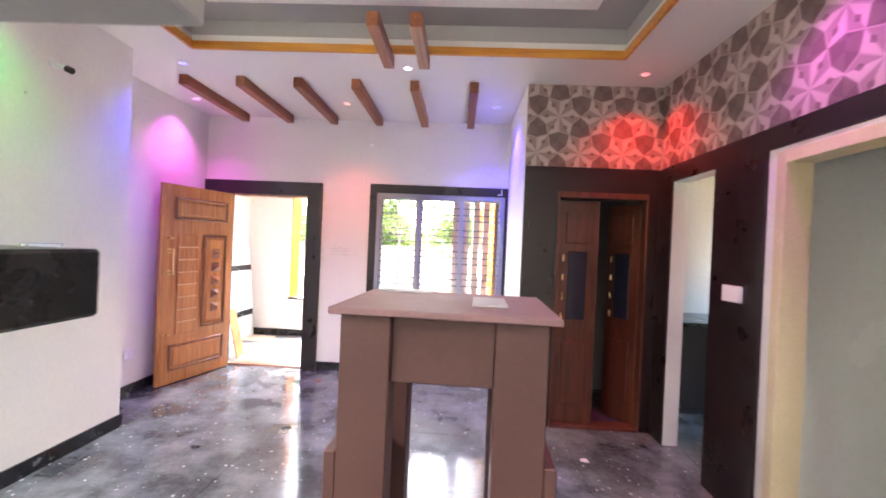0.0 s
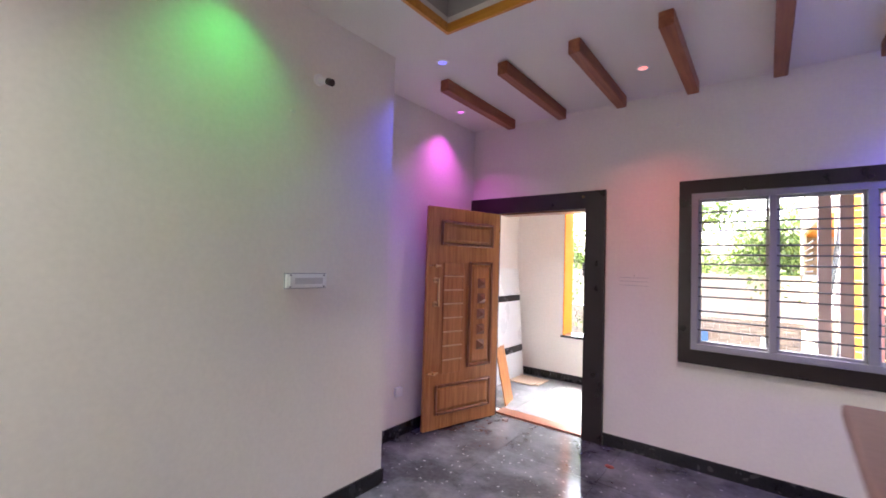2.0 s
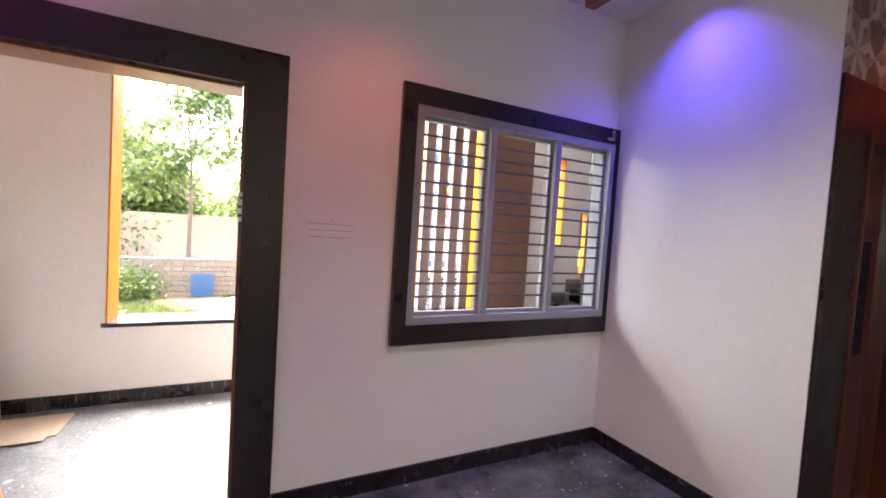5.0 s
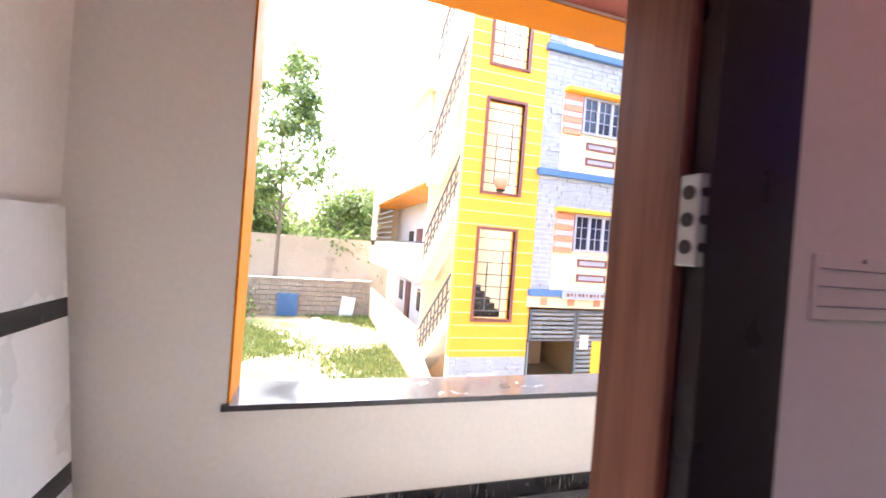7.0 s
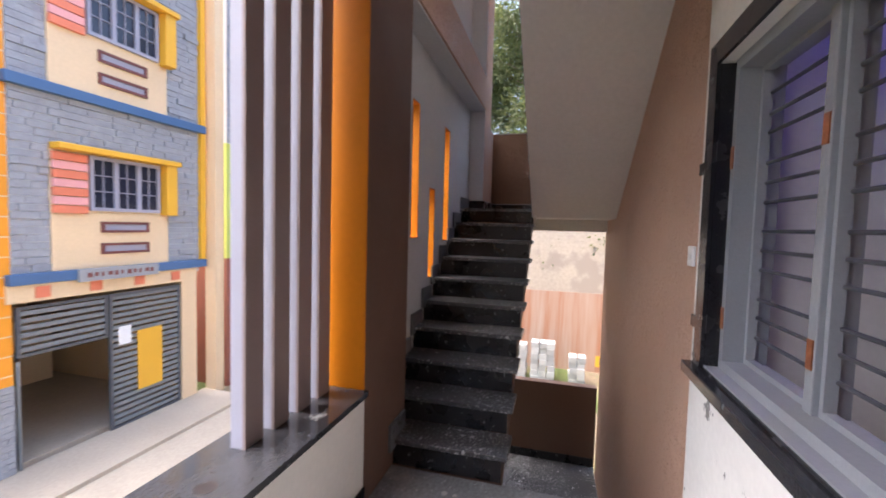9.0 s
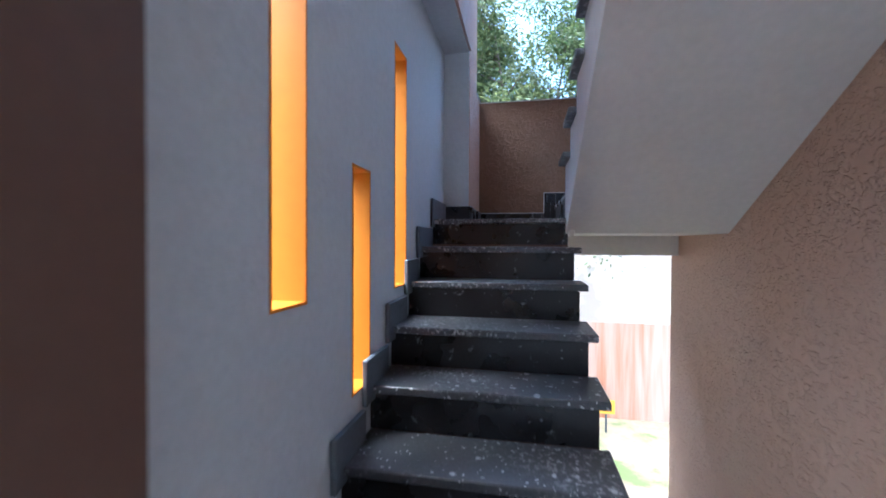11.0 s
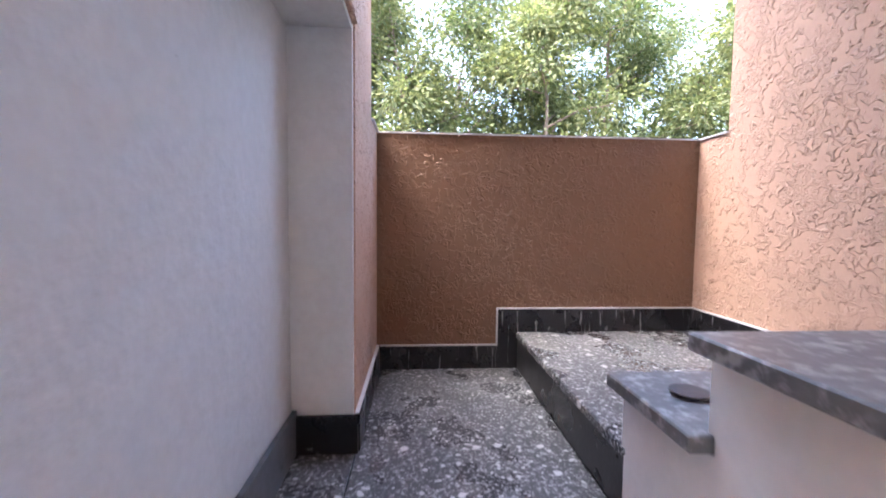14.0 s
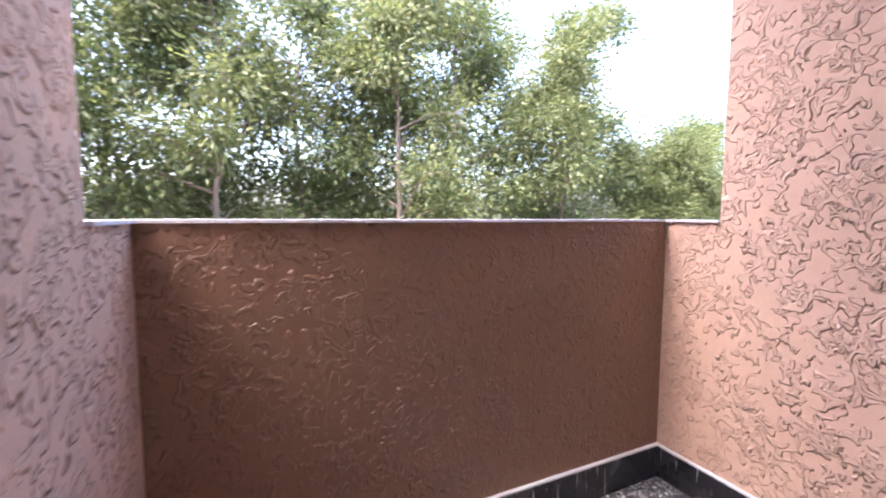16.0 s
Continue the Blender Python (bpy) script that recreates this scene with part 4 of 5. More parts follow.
# ---------- fittings on the walls ----------
def switchboard(name, x0, x1, y0, y1, z0, z1, axis, label):
    s = thing(name, label, "switchboard", at=((x0 + x1) / 2, (y0 + y1) / 2, z0))
    part("plate", box(x0, x1, y0, y1, z0, z1, 0.003), PLASTIC, s)
    if axis == "x":
        f, o = x1, 0.004
        part("module_strip", box(f, f + o, y0 + 0.05, y1 - 0.03, z0 + 0.022, z1 - 0.022, 0.001), PALE_GREY, s)
        for y in (y0 + 0.015, y1 - 0.03):
            part("end_cap", box(f, f + 0.006, y, y + 0.015, z0 + 0.012, z1 - 0.012, 0.002), PLASTIC, s)
            # Small dark squares mark the plate's corners.
            for z in (z0 + 0.004, z1 - 0.011):
                part("corner_square", box(f + 0.0005, f + 0.005, y + 0.002, y + 0.012, z, z + 0.007), BAR_GREY, s)
        # Darker grey ring draws the plate's outline.
        part("plate_outline", slab("x", x0 + 0.001, x0 + 0.010, y0 - 0.004, y1 + 0.004, z0 - 0.004, z1 + 0.004, [(y0 + 0.003, y1 - 0.003, z0 + 0.003, z1 - 0.003)]), WIN_GREY, s)
    return s


switchboard("switchboard", -1.879, -1.855, 2.335, 2.60, 1.37, 1.45, "x", "white unfinished switchboard with bare module frame on the wall")
switchboard("wall_switchboard", 2.436, 2.4615, 2.50, 2.66, 1.28, 1.38, "n", "plain white switch panel on the black-brown wall")


def bulb_holder():
    h = thing("bulb_holder", "empty angled bulb holder with black socket on the white wall", "lamp holder", at=(-1.87, 2.52, 2.6))
    part("plate", cyl((-1.879, 2.50, 2.60), (-1.868, 2.50, 2.60), 0.035, 16), PLASTIC, h)
    part("neck", cyl((-1.87, 2.50, 2.60), (-1.80, 2.51, 2.575), 0.016, 12, 0.02), PLASTIC, h)
    part("socket", cyl((-1.80, 2.51, 2.575), (-1.765, 2.515, 2.56), 0.021, 12), DARK_TRIM, h)


bulb_holder()
finish("wall_socket", box(-2.328, -2.30, 3.70, 3.78, 0.36, 0.44, 0.003), PLASTIC, None, "small white wall socket behind the open door", "socket")
sc = thing("switch_cutout", "taped-over switch box flush in the white wall", "switch box", at=(-0.66, 4.848, 1.375))
part("cover", box(-0.79, -0.535, 4.845, 4.8495, 1.375, 1.49, 0.001), WHITE_WALL, sc)
for z in (1.397, 1.432, 1.463):
    part("slit", box(-0.775, -0.55, 4.8435, 4.8449, z, z + 0.0025), WIN_GREY, sc)
# Dark dot stands for the shade in the screw hole.
part("screw_hole_disc", cyl((-0.66, 4.8449, 1.482), (-0.66, 4.8435, 1.482), 0.004, 8), DARK_TRIM, sc)
finish("wall_hook", cyl((-0.345, 4.849, 2.72), (-0.345, 4.82, 2.72), 0.016, 10), PLASTER, None, "small cable outlet high on the white wall", "cable outlet")
finish("wall_hook", cyl((-1.879, 2.34, 2.36), (-1.868, 2.34, 2.36), 0.012, 10), PLASTER, None, "small cable outlet on the white wall", "cable outlet")

# black ledge and lintel of the passage by which one comes in
sh = thing("display_unit", "black and grey open display unit by the passage", "shelf unit", at=(0.1, -0.9, 0))
part("side_panel", box(-0.1, 0.34, -1.3, -0.75, 0.0, 2.4), GREY_TRAY, sh)
part("shelf", box(-0.1, 0.345, -0.749, 0.42, 1.445, 1.522, 0.004), BLACK_STONE, sh)
part("top_box", box(-0.1, 0.43, -0.749, 0.46, 1.80, 2.4, 0.004), GREY_TRAY, sh)

# ---------- small room double door ----------
def panel_door(name, at, ang, width, label):
    m = pose(*at, 0, 0, ang)
    d = thing(name, label, "door", "dark double door", at=at)

    def p(nm, rows, mat, bevel=0.003):
        bm = boxes(*rows, bevel=bevel)
        bmesh.ops.transform(bm, matrix=m, verts=bm.verts)
        return part(nm, bm, mat, d)
    a, b = sorted((0, width))
    p("leaf", [(a, b, 0, 0.035, 0.01, 2.0)], DARK_WOOD)
    p("top_panel", [(a + 0.07, b - 0.07, -0.012, -0.0005, 1.62, 1.9)], DARK_WOOD, 0.006)
    p("glass_panel", [(a + 0.10, b - 0.10, -0.008, -0.0005, 0.95, 1.55)], DARK_GLASS)
    p("bottom_panel", [(a + 0.07, b - 0.07, -0.012, -0.0005, 0.2, 0.75)], DARK_WOOD, 0.006)
    for k in range(4):
        z = 0.95 + k * 0.17
        p("carved_stud", [(a + 0.045, a + 0.065, -0.014, -0.0005, z, z + 0.06)], BRASS, 0.004)
    return d


panel_door("double_door_leaf", (1.622, 3.66, 0), 0, 0.36, "dark polished wooden door leaf with panels, closed")
panel_door("double_door_leaf", (2.358, 3.70, 0), -62, -0.36, "dark polished wooden door leaf with panels, half open")
fr = thing("door_2", "dark polished wooden frame of the double door", "door frame", kind="structure", at=(2.0, 3.63, 0))
part("jamb", box(1.601, 1.62, 3.60, 3.75, 0, 2.069, 0.003), DARK_WOOD, fr)
part("jamb", box(2.36, 2.379, 3.60, 3.75, 0, 2.069, 0.003), DARK_WOOD, fr)
part("head", box(1.621, 2.359, 3.60, 3.75, 2.02, 2.069, 0.003), DARK_WOOD, fr)
part("threshold", box(1.621, 2.359, 3.60, 3.75, 0, 0.03, 0.003), DARK_WOOD, fr)
# cream frame of the bathroom opening
fr = thing("door_3", "cream unpainted frame of the bathroom opening", "door frame", kind="structure", at=(2.5, 1.7, 0))
part("jamb", box(2.452, 2.60, 2.205, 2.269, 0, 2.129, 0.003), CREAM, fr)
part("jamb", box(2.452, 2.60, 1.151, 1.215, 0, 2.129, 0.003), CREAM, fr)
part("head", box(2.452, 2.60, 1.216, 2.204, 2.065, 2.129, 0.003), CREAM, fr)
# kitchen counter
kc = thing("kitchen_counter", "black granite kitchen counter with dark cabinet fronts", "kitchen counter", at=(3.4, 4.3, 0))
part("worktop", box(2.62, 4.49, 4.05, 4.795, 0.87, 0.91, 0.004), BLACK_STONE, kc)
for k in range(3):
    part("cabinet_front", box(2.63 + k * 0.62, 3.24 + k * 0.62, 4.10, 4.13, 0.08, 0.868, 0.004), DARK_TRIM, kc)
part("steel_edge", box(3.24, 3.248, 4.085, 4.0995, 0.08, 0.868), STEEL, kc)
part("body", box(2.63, 4.48, 4.131, 4.79, 0.0, 0.868), DARK_TRIM, kc)

# ---------- litter on the hall floor ----------
random.seed(4)
for x, y, mat, nm in ((-0.72, 4.45, RED_CEILING, "red"), (1.75, 3.05, PLASTIC, "white"), (-1.1, 2.9, DARK_TRIM, "black"), (-0.6, 3.3, DARK_TRIM, "black")):
    bm = bmesh.new()
    bmesh.ops.create_icosphere(bm, subdivisions=1, radius=0.03)
    for v in bm.verts:
        v.co = Vector((v.co.x * random.uniform(0.7, 1.8), v.co.y * random.uniform(0.6, 1.4), max(0.001, v.co.z * 0.35 + 0.008)))
    bmesh.ops.translate(bm, vec=(x, y, 0), verts=bm.verts)
    finish("paper_scrap" if nm == "white" else "litter_scrap", bm, mat, None, nm + " crumpled scrap lying on the stone floor", "litter", "scraps on the hall floor")

# ---------- porch things ----------
def marble_sheet(x, y0, y1, z1, lean):
    s = thing("marble_panel", "white marble-look panel with dark bands leaning on the wall", "wall panel", "leaning marble panels", at=(x, y0, 0))
    m = pose(x, 0, 0, 0, lean, 0)
    for nm, za, zb, mat in (("sheet", 0.0, 0.34, MARBLE_VEIN), ("band", 0.34, 0.43, BLACK_STONE), ("sheet", 0.43, 1.045, MARBLE_VEIN), ("band", 1.045, 1.125, BLACK_STONE), ("sheet", 1.125, z1, MARBLE_VEIN)):
        bm = box(0, 0.018, y0, y1, za, zb)
        bmesh.ops.transform(bm, matrix=m, verts=bm.verts)
        part(nm, bm, mat, s)


marble_sheet(-2.50, 5.10, 5.80, 1.50, -4.5)
marble_sheet(-2.50, 5.81, 6.47, 1.50, -4.5)
bm = box(0, 0.012, 0, 0.28, 0, 0.62)
bmesh.ops.transform(bm, matrix=pose(-2.02, 5.12, 0, 0, -12, 12), verts=bm.verts)
finish("plywood_offcut", bm, TEAK, None, "plywood offcut leaning beside the entrance door", "board")
fb = thing("tile_box", "flattened cardboard tile box lying on the porch floor", "cardboard", at=(-2.3, 6.2, 0))
part("sheet", box(-2.50, -2.08, 6.08, 6.42, 0.0, 0.012, 0.002), CARDBOARD, fb)
part("sheet", box(-2.44, -2.12, 6.0, 6.3, 0.013, 0.022, 0.002), CARDBOARD, fb)
bm = box(-0.14, 0.14, -0.065, 0.065, 0, 0.085, 0.006)
bmesh.ops.transform(bm, matrix=pose(1.02, 6.36, 0.002, 0, 0, 20), verts=bm.verts)
finish("brick", bm, BRICK_RED, None, "single brown brick lying on the dusty porch floor", "brick")
for i in range(4):
    x = 0.64 + 0.163 * i
    fn = thing("facade_fin", "tall fin with brown face and lilac-white sides", "fin", "vertical fins of the porch opening", at=(x, 6.7, 0.62))
    part("face", box(x, x + 0.10, 6.700, 6.712, 0.622, 2.939), FIN_BROWN, fn)
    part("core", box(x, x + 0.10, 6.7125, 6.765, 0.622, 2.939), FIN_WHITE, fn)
# Flat dark discs stand for the shade inside the drilled sill holes.
for x, y in ((-1.35, 6.64), (-0.42, 6.66), (0.42, 6.66)):
    finish("sill_hole_disc", cyl((x, y, 0.6205), (x, y, 0.6225), 0.034, 20), DARK_TRIM, None, "dark disc drawing the shade of a drilled hole in the granite sill", "hole", "drilled holes in the sill")
db = thing("door_bell", "small white switch plate on the brown wall", "switch", at=(1.45, 5.03, 1.33))
part("plate", box(1.43, 1.51, 5.0205, 5.033, 1.325, 1.415, 0.003), PLASTIC, db)
part("button", box(1.455, 1.485, 5.0332, 5.038, 1.355, 1.385, 0.002), PLASTIC, db)
for z in (1.07, 1.72):
    finish("granite_stub", box(1.346, 1.415, 5.0205, 5.032, z, z + 0.05, 0.002), BLACK_STONE, None, "short black granite stub set beside the window", "granite piece", "granite stubs in the wall")
finish("concrete_spall", box(4.015, 4.06, YR - 0.012, YR + 0.018, 1.58, 1.68, 0.004), PLASTER, None, "cement drip under the landing edge", "cement", kind="structure")
# Dark disc laid on the tread for the shade in its hole.
hl = cyl((3.99, 5.82, 2.0425), (3.99, 5.82, 2.0445), 0.035, 18)
finish("tread_hole_disc", hl, DARK_TRIM, None, "dark disc drawing the shade of a drilled hole in the stone tread", "hole")

# ---------- outdoors: ground pieces ----------
structure("road", box(1.3, 60, 8.2, 12.4, GZ, GZ + 0.03), ROAD, "pale concrete lane between the houses", "road")
structure("building_apron", box(1.5, 7.3, 12.4, 13.65, GZ, GZ + 0.10), ROAD, "concrete ramp in front of the orange house", "pavement")


def stone_boxes(name, spots, mat, parent, label="", kind=""):
    """Many small blocks as one mesh: rows of (x0, x1, y0, y1, z0, z1)."""
    vs, fs = [], []
    for x0, x1, y0, y1, z0, z1 in spots:
        b = len(vs)
        vs += [(x0, y0, z0), (x1, y0, z0), (x1, y1, z0), (x0, y1, z0), (x0, y0, z1), (x1, y0, z1), (x1, y1, z1), (x0, y1, z1)]
        fs += [tuple(b + i for i in f) for f in ((0, 1, 5, 4), (1, 2, 6, 5), (2, 3, 7, 6), (3, 0, 4, 7), (4, 5, 6, 7), (3, 2, 1, 0))]
    me = bpy.data.meshes.new(name)
    me.from_pydata(vs, [], fs)
    me.materials.append(mat)
    ob = new(name, me)
    if parent:
        ob.parent = parent
        ob.matrix_parent_inverse = parent.matrix_basis.inverted()
    return tagged(ob, label, "", "", kind)


def cladding(x0, x1, z0, z1, y, mat, parent, holes=(), course=0.10, seed=1):
    rnd = random.Random(seed)
    rows = []
    z = z0
    while z < z1 - 0.02:
        x = x0 - rnd.uniform(0, 0.3)
        while x < x1:
            w = rnd.uniform(0.28, 0.55)
            a, b = max(x, x0) + 0.005, min(x + w, x1) - 0.005
            spans = [(a, b)]
            for h in holes:
                if a < h[1] and b > h[0] and z < h[3] and z + course > h[2]:
                    spans = [(a, h[0] - 0.003), (h[1] + 0.003, b)]
            d = rnd.choice((0.012, 0.02, 0.03, 0.045 if rnd.random() < 0.2 else 0.016))
            for a, b in spans:
                if b - a > 0.02:
                    rows.append((a, b, y - d, y + 0.005, z + 0.006, min(z + course, z1) - 0.004))
            x += w
        z += course
    return stone_boxes("stone_cladding", rows, mat, parent, "grey split stone cladding in narrow courses", "stuff")


def barred_opening(parent, x0, x1, y, z0, z1, stairs):
    """Framed opening of the tower with a grille and the stair inside."""
    f = part("tower_window", slab("y", y - 0.05, y + 0.12, x0 - 0.06, x1 + 0.06, z0 - 0.06, z1 + 0.06, [(x0, x1, z0, z1)]), BRICK_FRAME, parent, "maroon framed stair window")
    n = 7
    for k in range(n):
        z = z0 + (z1 - z0) * (k + 0.7) / (n + 0.4)
        part("grille_bar", box(x0, x1, y + 0.02, y + 0.04, z - 0.012, z + 0.012), RAIL, f)
    for k in (0.3, 0.72):
        xm = x0 + (x1 - x0) * k
        part("grille_upright", box(xm - 0.012, xm + 0.012, y + 0.018, y + 0.042, z0 + (z1 - z0) * 0.1, z0 + (z1 - z0) * (0.55 + 0.3 * k)), RAIL, f)
    if stairs:
        for k in range(6):
            part("stair_step", box(x0 + 0.0 + 0.14 * k, x0 + 0.16 + 0.14 * k, y + 0.35, y + 1.2, z0, z0 + 0.95 - 0.15 * k), BLACK_STONE, f)


def front_window(parent, z):
    """Window group of one storey: cream panel, striped panel, hood and barred casement."""
    Y = 13.6
    p = part("window_panel", box(4.2, 6.3, Y - 0.05, Y - 0.001, z, z + 2.02, 0.006), CREAM_PAINT, parent, "cream raised window panel")
    part("hood", box(4.18, 6.42, Y - 0.30, Y - 0.051, z + 2.0, z + 2.10, 0.008), YELLOW_PAINT, p)
    part("side_fin", box(6.12, 6.36, Y - 0.25, Y - 0.051, z + 0.98, z + 1.999, 0.008), YELLOW_PAINT, p)
    for k in range(7):
        part("striped_slat", box(4.2, 4.72, Y - 0.12, Y - 0.051, z + 0.96 + k * 0.145, z + 1.09 + k * 0.145, 0.004), PINK_PAINT if k % 2 else SALMON_PAINT, p)
    c = part("casement", slab("y", Y - 0.11, Y - 0.051, 4.76, 6.08, z + 1.02, z + 1.98, [(4.82, 5.17, z + 1.08, z + 1.92), (5.25, 5.60, z + 1.08, z + 1.92), (5.68, 6.02, z + 1.08, z + 1.92)]), FIN_WHITE, p)
    for a in (4.82, 5.25, 5.68):
        part("pane", box(a, a + 0.35, Y - 0.065, Y - 0.055, z + 1.08, z + 1.92), DARK_GLASS, c)
        part("pane_bar", box(a + 0.165, a + 0.18, Y - 0.09, Y - 0.066, z + 1.08, z + 1.92), FIN_WHITE, c)
        for k in (1, 2):
            part("pane_bar", box(a, a + 0.35, Y - 0.092, Y - 0.067, z + 1.08 + 0.28 * k, z + 1.095 + 0.28 * k), FIN_WHITE, c)
    for zz in (0.63, 0.24):
        fr_ = part("framed_slat", slab("y", Y - 0.09, Y - 0.051, 4.95, 5.85, z + zz, z + zz + 0.2, [(5.0, 5.8, z + zz + 0.045, z + zz + 0.155)]), BRICK_FRAME, p)
        part("slat_field", box(5.0, 5.8, Y - 0.065, Y - 0.0515, z + zz + 0.045, z + zz + 0.155), FIN_WHITE, fr_)


def railing(parent, p0, p1, n):
    """Sloping dark railing from p0 to p1, with uprights."""
    p0, p1 = Vector(p0), Vector(p1)
    up = Vector((0, 0, 0.85))
    r = part("railing", cyl(p0 + up, p1 + up, 0.03, 8), RAIL, parent, "dark steel stair railing")
    for h in (0.3, 0.55):
        part("rail_bar", cyl(p0 + up * h, p1 + up * h, 0.018, 6), RAIL, r)
    for k in range(n + 1):
        q = p0.lerp(p1, k / n)
        part("upright", cyl(q, q + up, 0.018, 6), RAIL, r)


def orange_house():
    Y = 13.6
    b = thing("apartment_house", "orange and grey apartment house with blue bands, stair tower and balconies", "house", at=(4, Y, GZ))
    holes = [(2.18, 3.14, -0.23, 1.95), (2.18, 3.14, 2.87, 5.08), (2.18, 3.14, 5.95, 8.2)]
    part("tower_front", slab("y", Y, Y + 0.2, 1.64, 3.68, -1.15, 9.8, holes), ORANGE_FACADE, b)
    z = -1.0
    while z < 9.6:
        cut = [h for h in holes if h[2] - 0.07 < z < h[3] + 0.07]
        spans = [(1.64, cut[0][0] - 0.07), (cut[0][1] + 0.07, 3.68)] if cut else [(1.64, 3.68)]
        for a, c in spans:
            part("groove_line", box(a, c, Y - 0.006, Y - 0.0005, z, z + 0.018), CREAM_PAINT, b)
        z += 0.305
    for k, h in enumerate(holes):
        barred_opening(b, h[0], h[1], Y, h[2], h[3], k == 0)
    part("tower_back", boxes((1.75, 3.6, 16.8, 16.95, GZ, 9.8), (3.55, 3.68, Y + 0.2, 16.95, GZ, 9.8)), CREAM_PAINT, b)
    part("tower_base", slab("y", Y, Y + 0.2, 1.64, 3.68, GZ, -1.15, [(2.25, 2.75, -2.1, -1.62)]), PALE_GREY, b)
    cladding(1.64, 3.68, GZ, -1.15, Y, GREY_BRICK, b, [(2.15, 2.85, -2.2, -1.55)], 0.10, 5)
    v = part("vent_frame", slab("y", Y - 0.06, Y + 0.03, 2.16, 2.84, -2.19, -1.54, [(2.25, 2.75, -2.1, -1.62)]), PALE_GREY, b)
    part("vent_board", box(2.25, 2.75, Y + 0.03, Y + 0.05, -2.1, -1.62), YELLOW_PAINT, v)
    # main front
    part("front_wall", slab("y", Y, Y + 0.2, 3.68, 7.1, 0.3, 9.8), PALE_GREY, b)
    wins = [(4.2, 6.3, 0.57, 2.6), (4.2, 6.3, 3.6, 5.63), (4.2, 6.3, 6.68, 8.7)]
    cladding(3.68, 7.1, 0.58, 9.7, Y, GREY_BRICK, b, wins, 0.12, 2)
    for z in (0.57, 3.6, 6.68):
        front_window(b, z)
    for z in (0.40, 3.44, 6.55):
        part("blue_band", box(3.60, 7.22, Y - 0.14, Y - 0.001, z, z + 0.17, 0.01), BLUE_PAINT, b)
    part("edge_strip", box(7.1, 7.22, Y - 0.10, Y + 0.3, 0.58, 9.8), YELLOW_PAINT, b)
    sg = part("name_board", box(4.5, 5.95, Y - 0.20, Y - 0.142, 0.36, 0.58, 0.006), WIN_GREY, b, "grey name board with worn lettering")
    for k in range(11):
        part("letter_bar", box(4.62 + k * 0.115, 4.70 + k * 0.115 - 0.02 * (k % 3), Y - 0.206, Y - 0.2005, 0.43 + 0.012 * (k % 2), 0.51), BRICK_FRAME, sg)
    # ground floor with gate
    part("porch_lintel", box(3.60, 7.0, Y - 0.06, Y + 0.2, 0.12, 0.399), CREAM_PAINT, b)
    for k in range(4):
        part("lintel_tile", box(3.95 + k * 0.8, 4.15 + k * 0.8, Y - 0.075, Y - 0.061, 0.17, 0.35), SALMON_PAINT, b)
    part("gate_pillar", box(6.62, 7.0, Y - 0.05, Y + 0.2, GZ, 0.119), CREAM_PAINT, b)
    part("garage_floor", box(3.68, 7.0, Y + 0.2, 19, GZ, GZ + 0.12), ROAD, b)
    part("garage_back", boxes((3.68, 7.0, 19, 19.2, GZ, 0.3), (6.9, 7.0, Y + 0.2, 19, GZ, 0.3)), CREAM_PAINT, b)
    part("garage_ceiling", box(3.68, 7.0, Y + 0.2, 19.2, 0.1, 0.3), CREAM_PAINT, b)
    part("garage_window", box(4.6, 5.6, 18.95, 18.999, -1.6, -0.5), BRICK_FRAME, b)
    part("garage_cupboard", box(5.4, 6.6, 17.6, 18.6, GZ + 0.12, -1.0), CREAM_PAINT, b)
    g = part("gate", slab("y", Y - 0.02, Y + 0.03, 5.1, 6.6, GZ + 0.08, 0.05, [(5.16, 6.54, GZ + 0.14, -0.01)]), RAIL, b, "grey slatted steel gate, half open")
    for k in range(22):
        z = GZ + 0.17 + k * 0.115
        part("gate_slat", box(5.16, 6.54, Y - 0.01, Y + 0.02, z, z + 0.07), RAIL_LIGHT, g)
    part("gate_panel", box(5.62, 6.15, Y - 0.03, Y - 0.021, -1.95, -0.75), YELLOW_PAINT, g)
    part("gate_notice", box(5.25, 5.5, Y - 0.026, Y - 0.021, -0.95, -0.6), PLASTIC, g)
    g = part("fixed_grille", slab("y", Y - 0.02, Y + 0.03, 3.72, 5.08, -0.75, 0.05, [(3.78, 5.02, -0.70, 0.0)]), RAIL, b)
    for k in range(6):
        part("gate_slat", box(3.78, 5.02, Y - 0.01, Y + 0.02, -0.67 + k * 0.115, -0.60 + k * 0.115), RAIL_LIGHT, g)
    m = pose(3.74, Y, 0, 0, 0, 68)
    bm = boxes((0, 1.3, -0.02, 0.02, GZ + 0.1, -0.8))
    bmesh.ops.transform(bm, matrix=m, verts=bm.verts)
    g2 = part("open_gate", bm, RAIL_LIGHT, b, "open leaf of the grey gate")
    # side wing with balconies, seen past the tower
    part("side_wing", box(3.1, 3.679, 16.96, 28.5, GZ, 4.0), PLASTER, b)
    part("side_wall_low", slab("x", 1.66, 1.80, 16.96, 28.5, GZ, -1.2), CREAM_PAINT, b)
    for z, hh in ((0.5, 1.35), (3.7, 1.65)):
        part("balcony_slab", box(1.66, 3.1, 16.96, 28.5, z - 0.15, z), CREAM_PAINT, b)
        part("balcony_parapet", box(1.62, 1.76, 16.96, 28.5, z - 0.25, z + hh - 0.35, 0.01), CREAM_PAINT, b)
        part("coping", box(1.60, 1.78, 16.96, 28.5, z + hh - 0.349, z + hh - 0.29), RAIL, b)
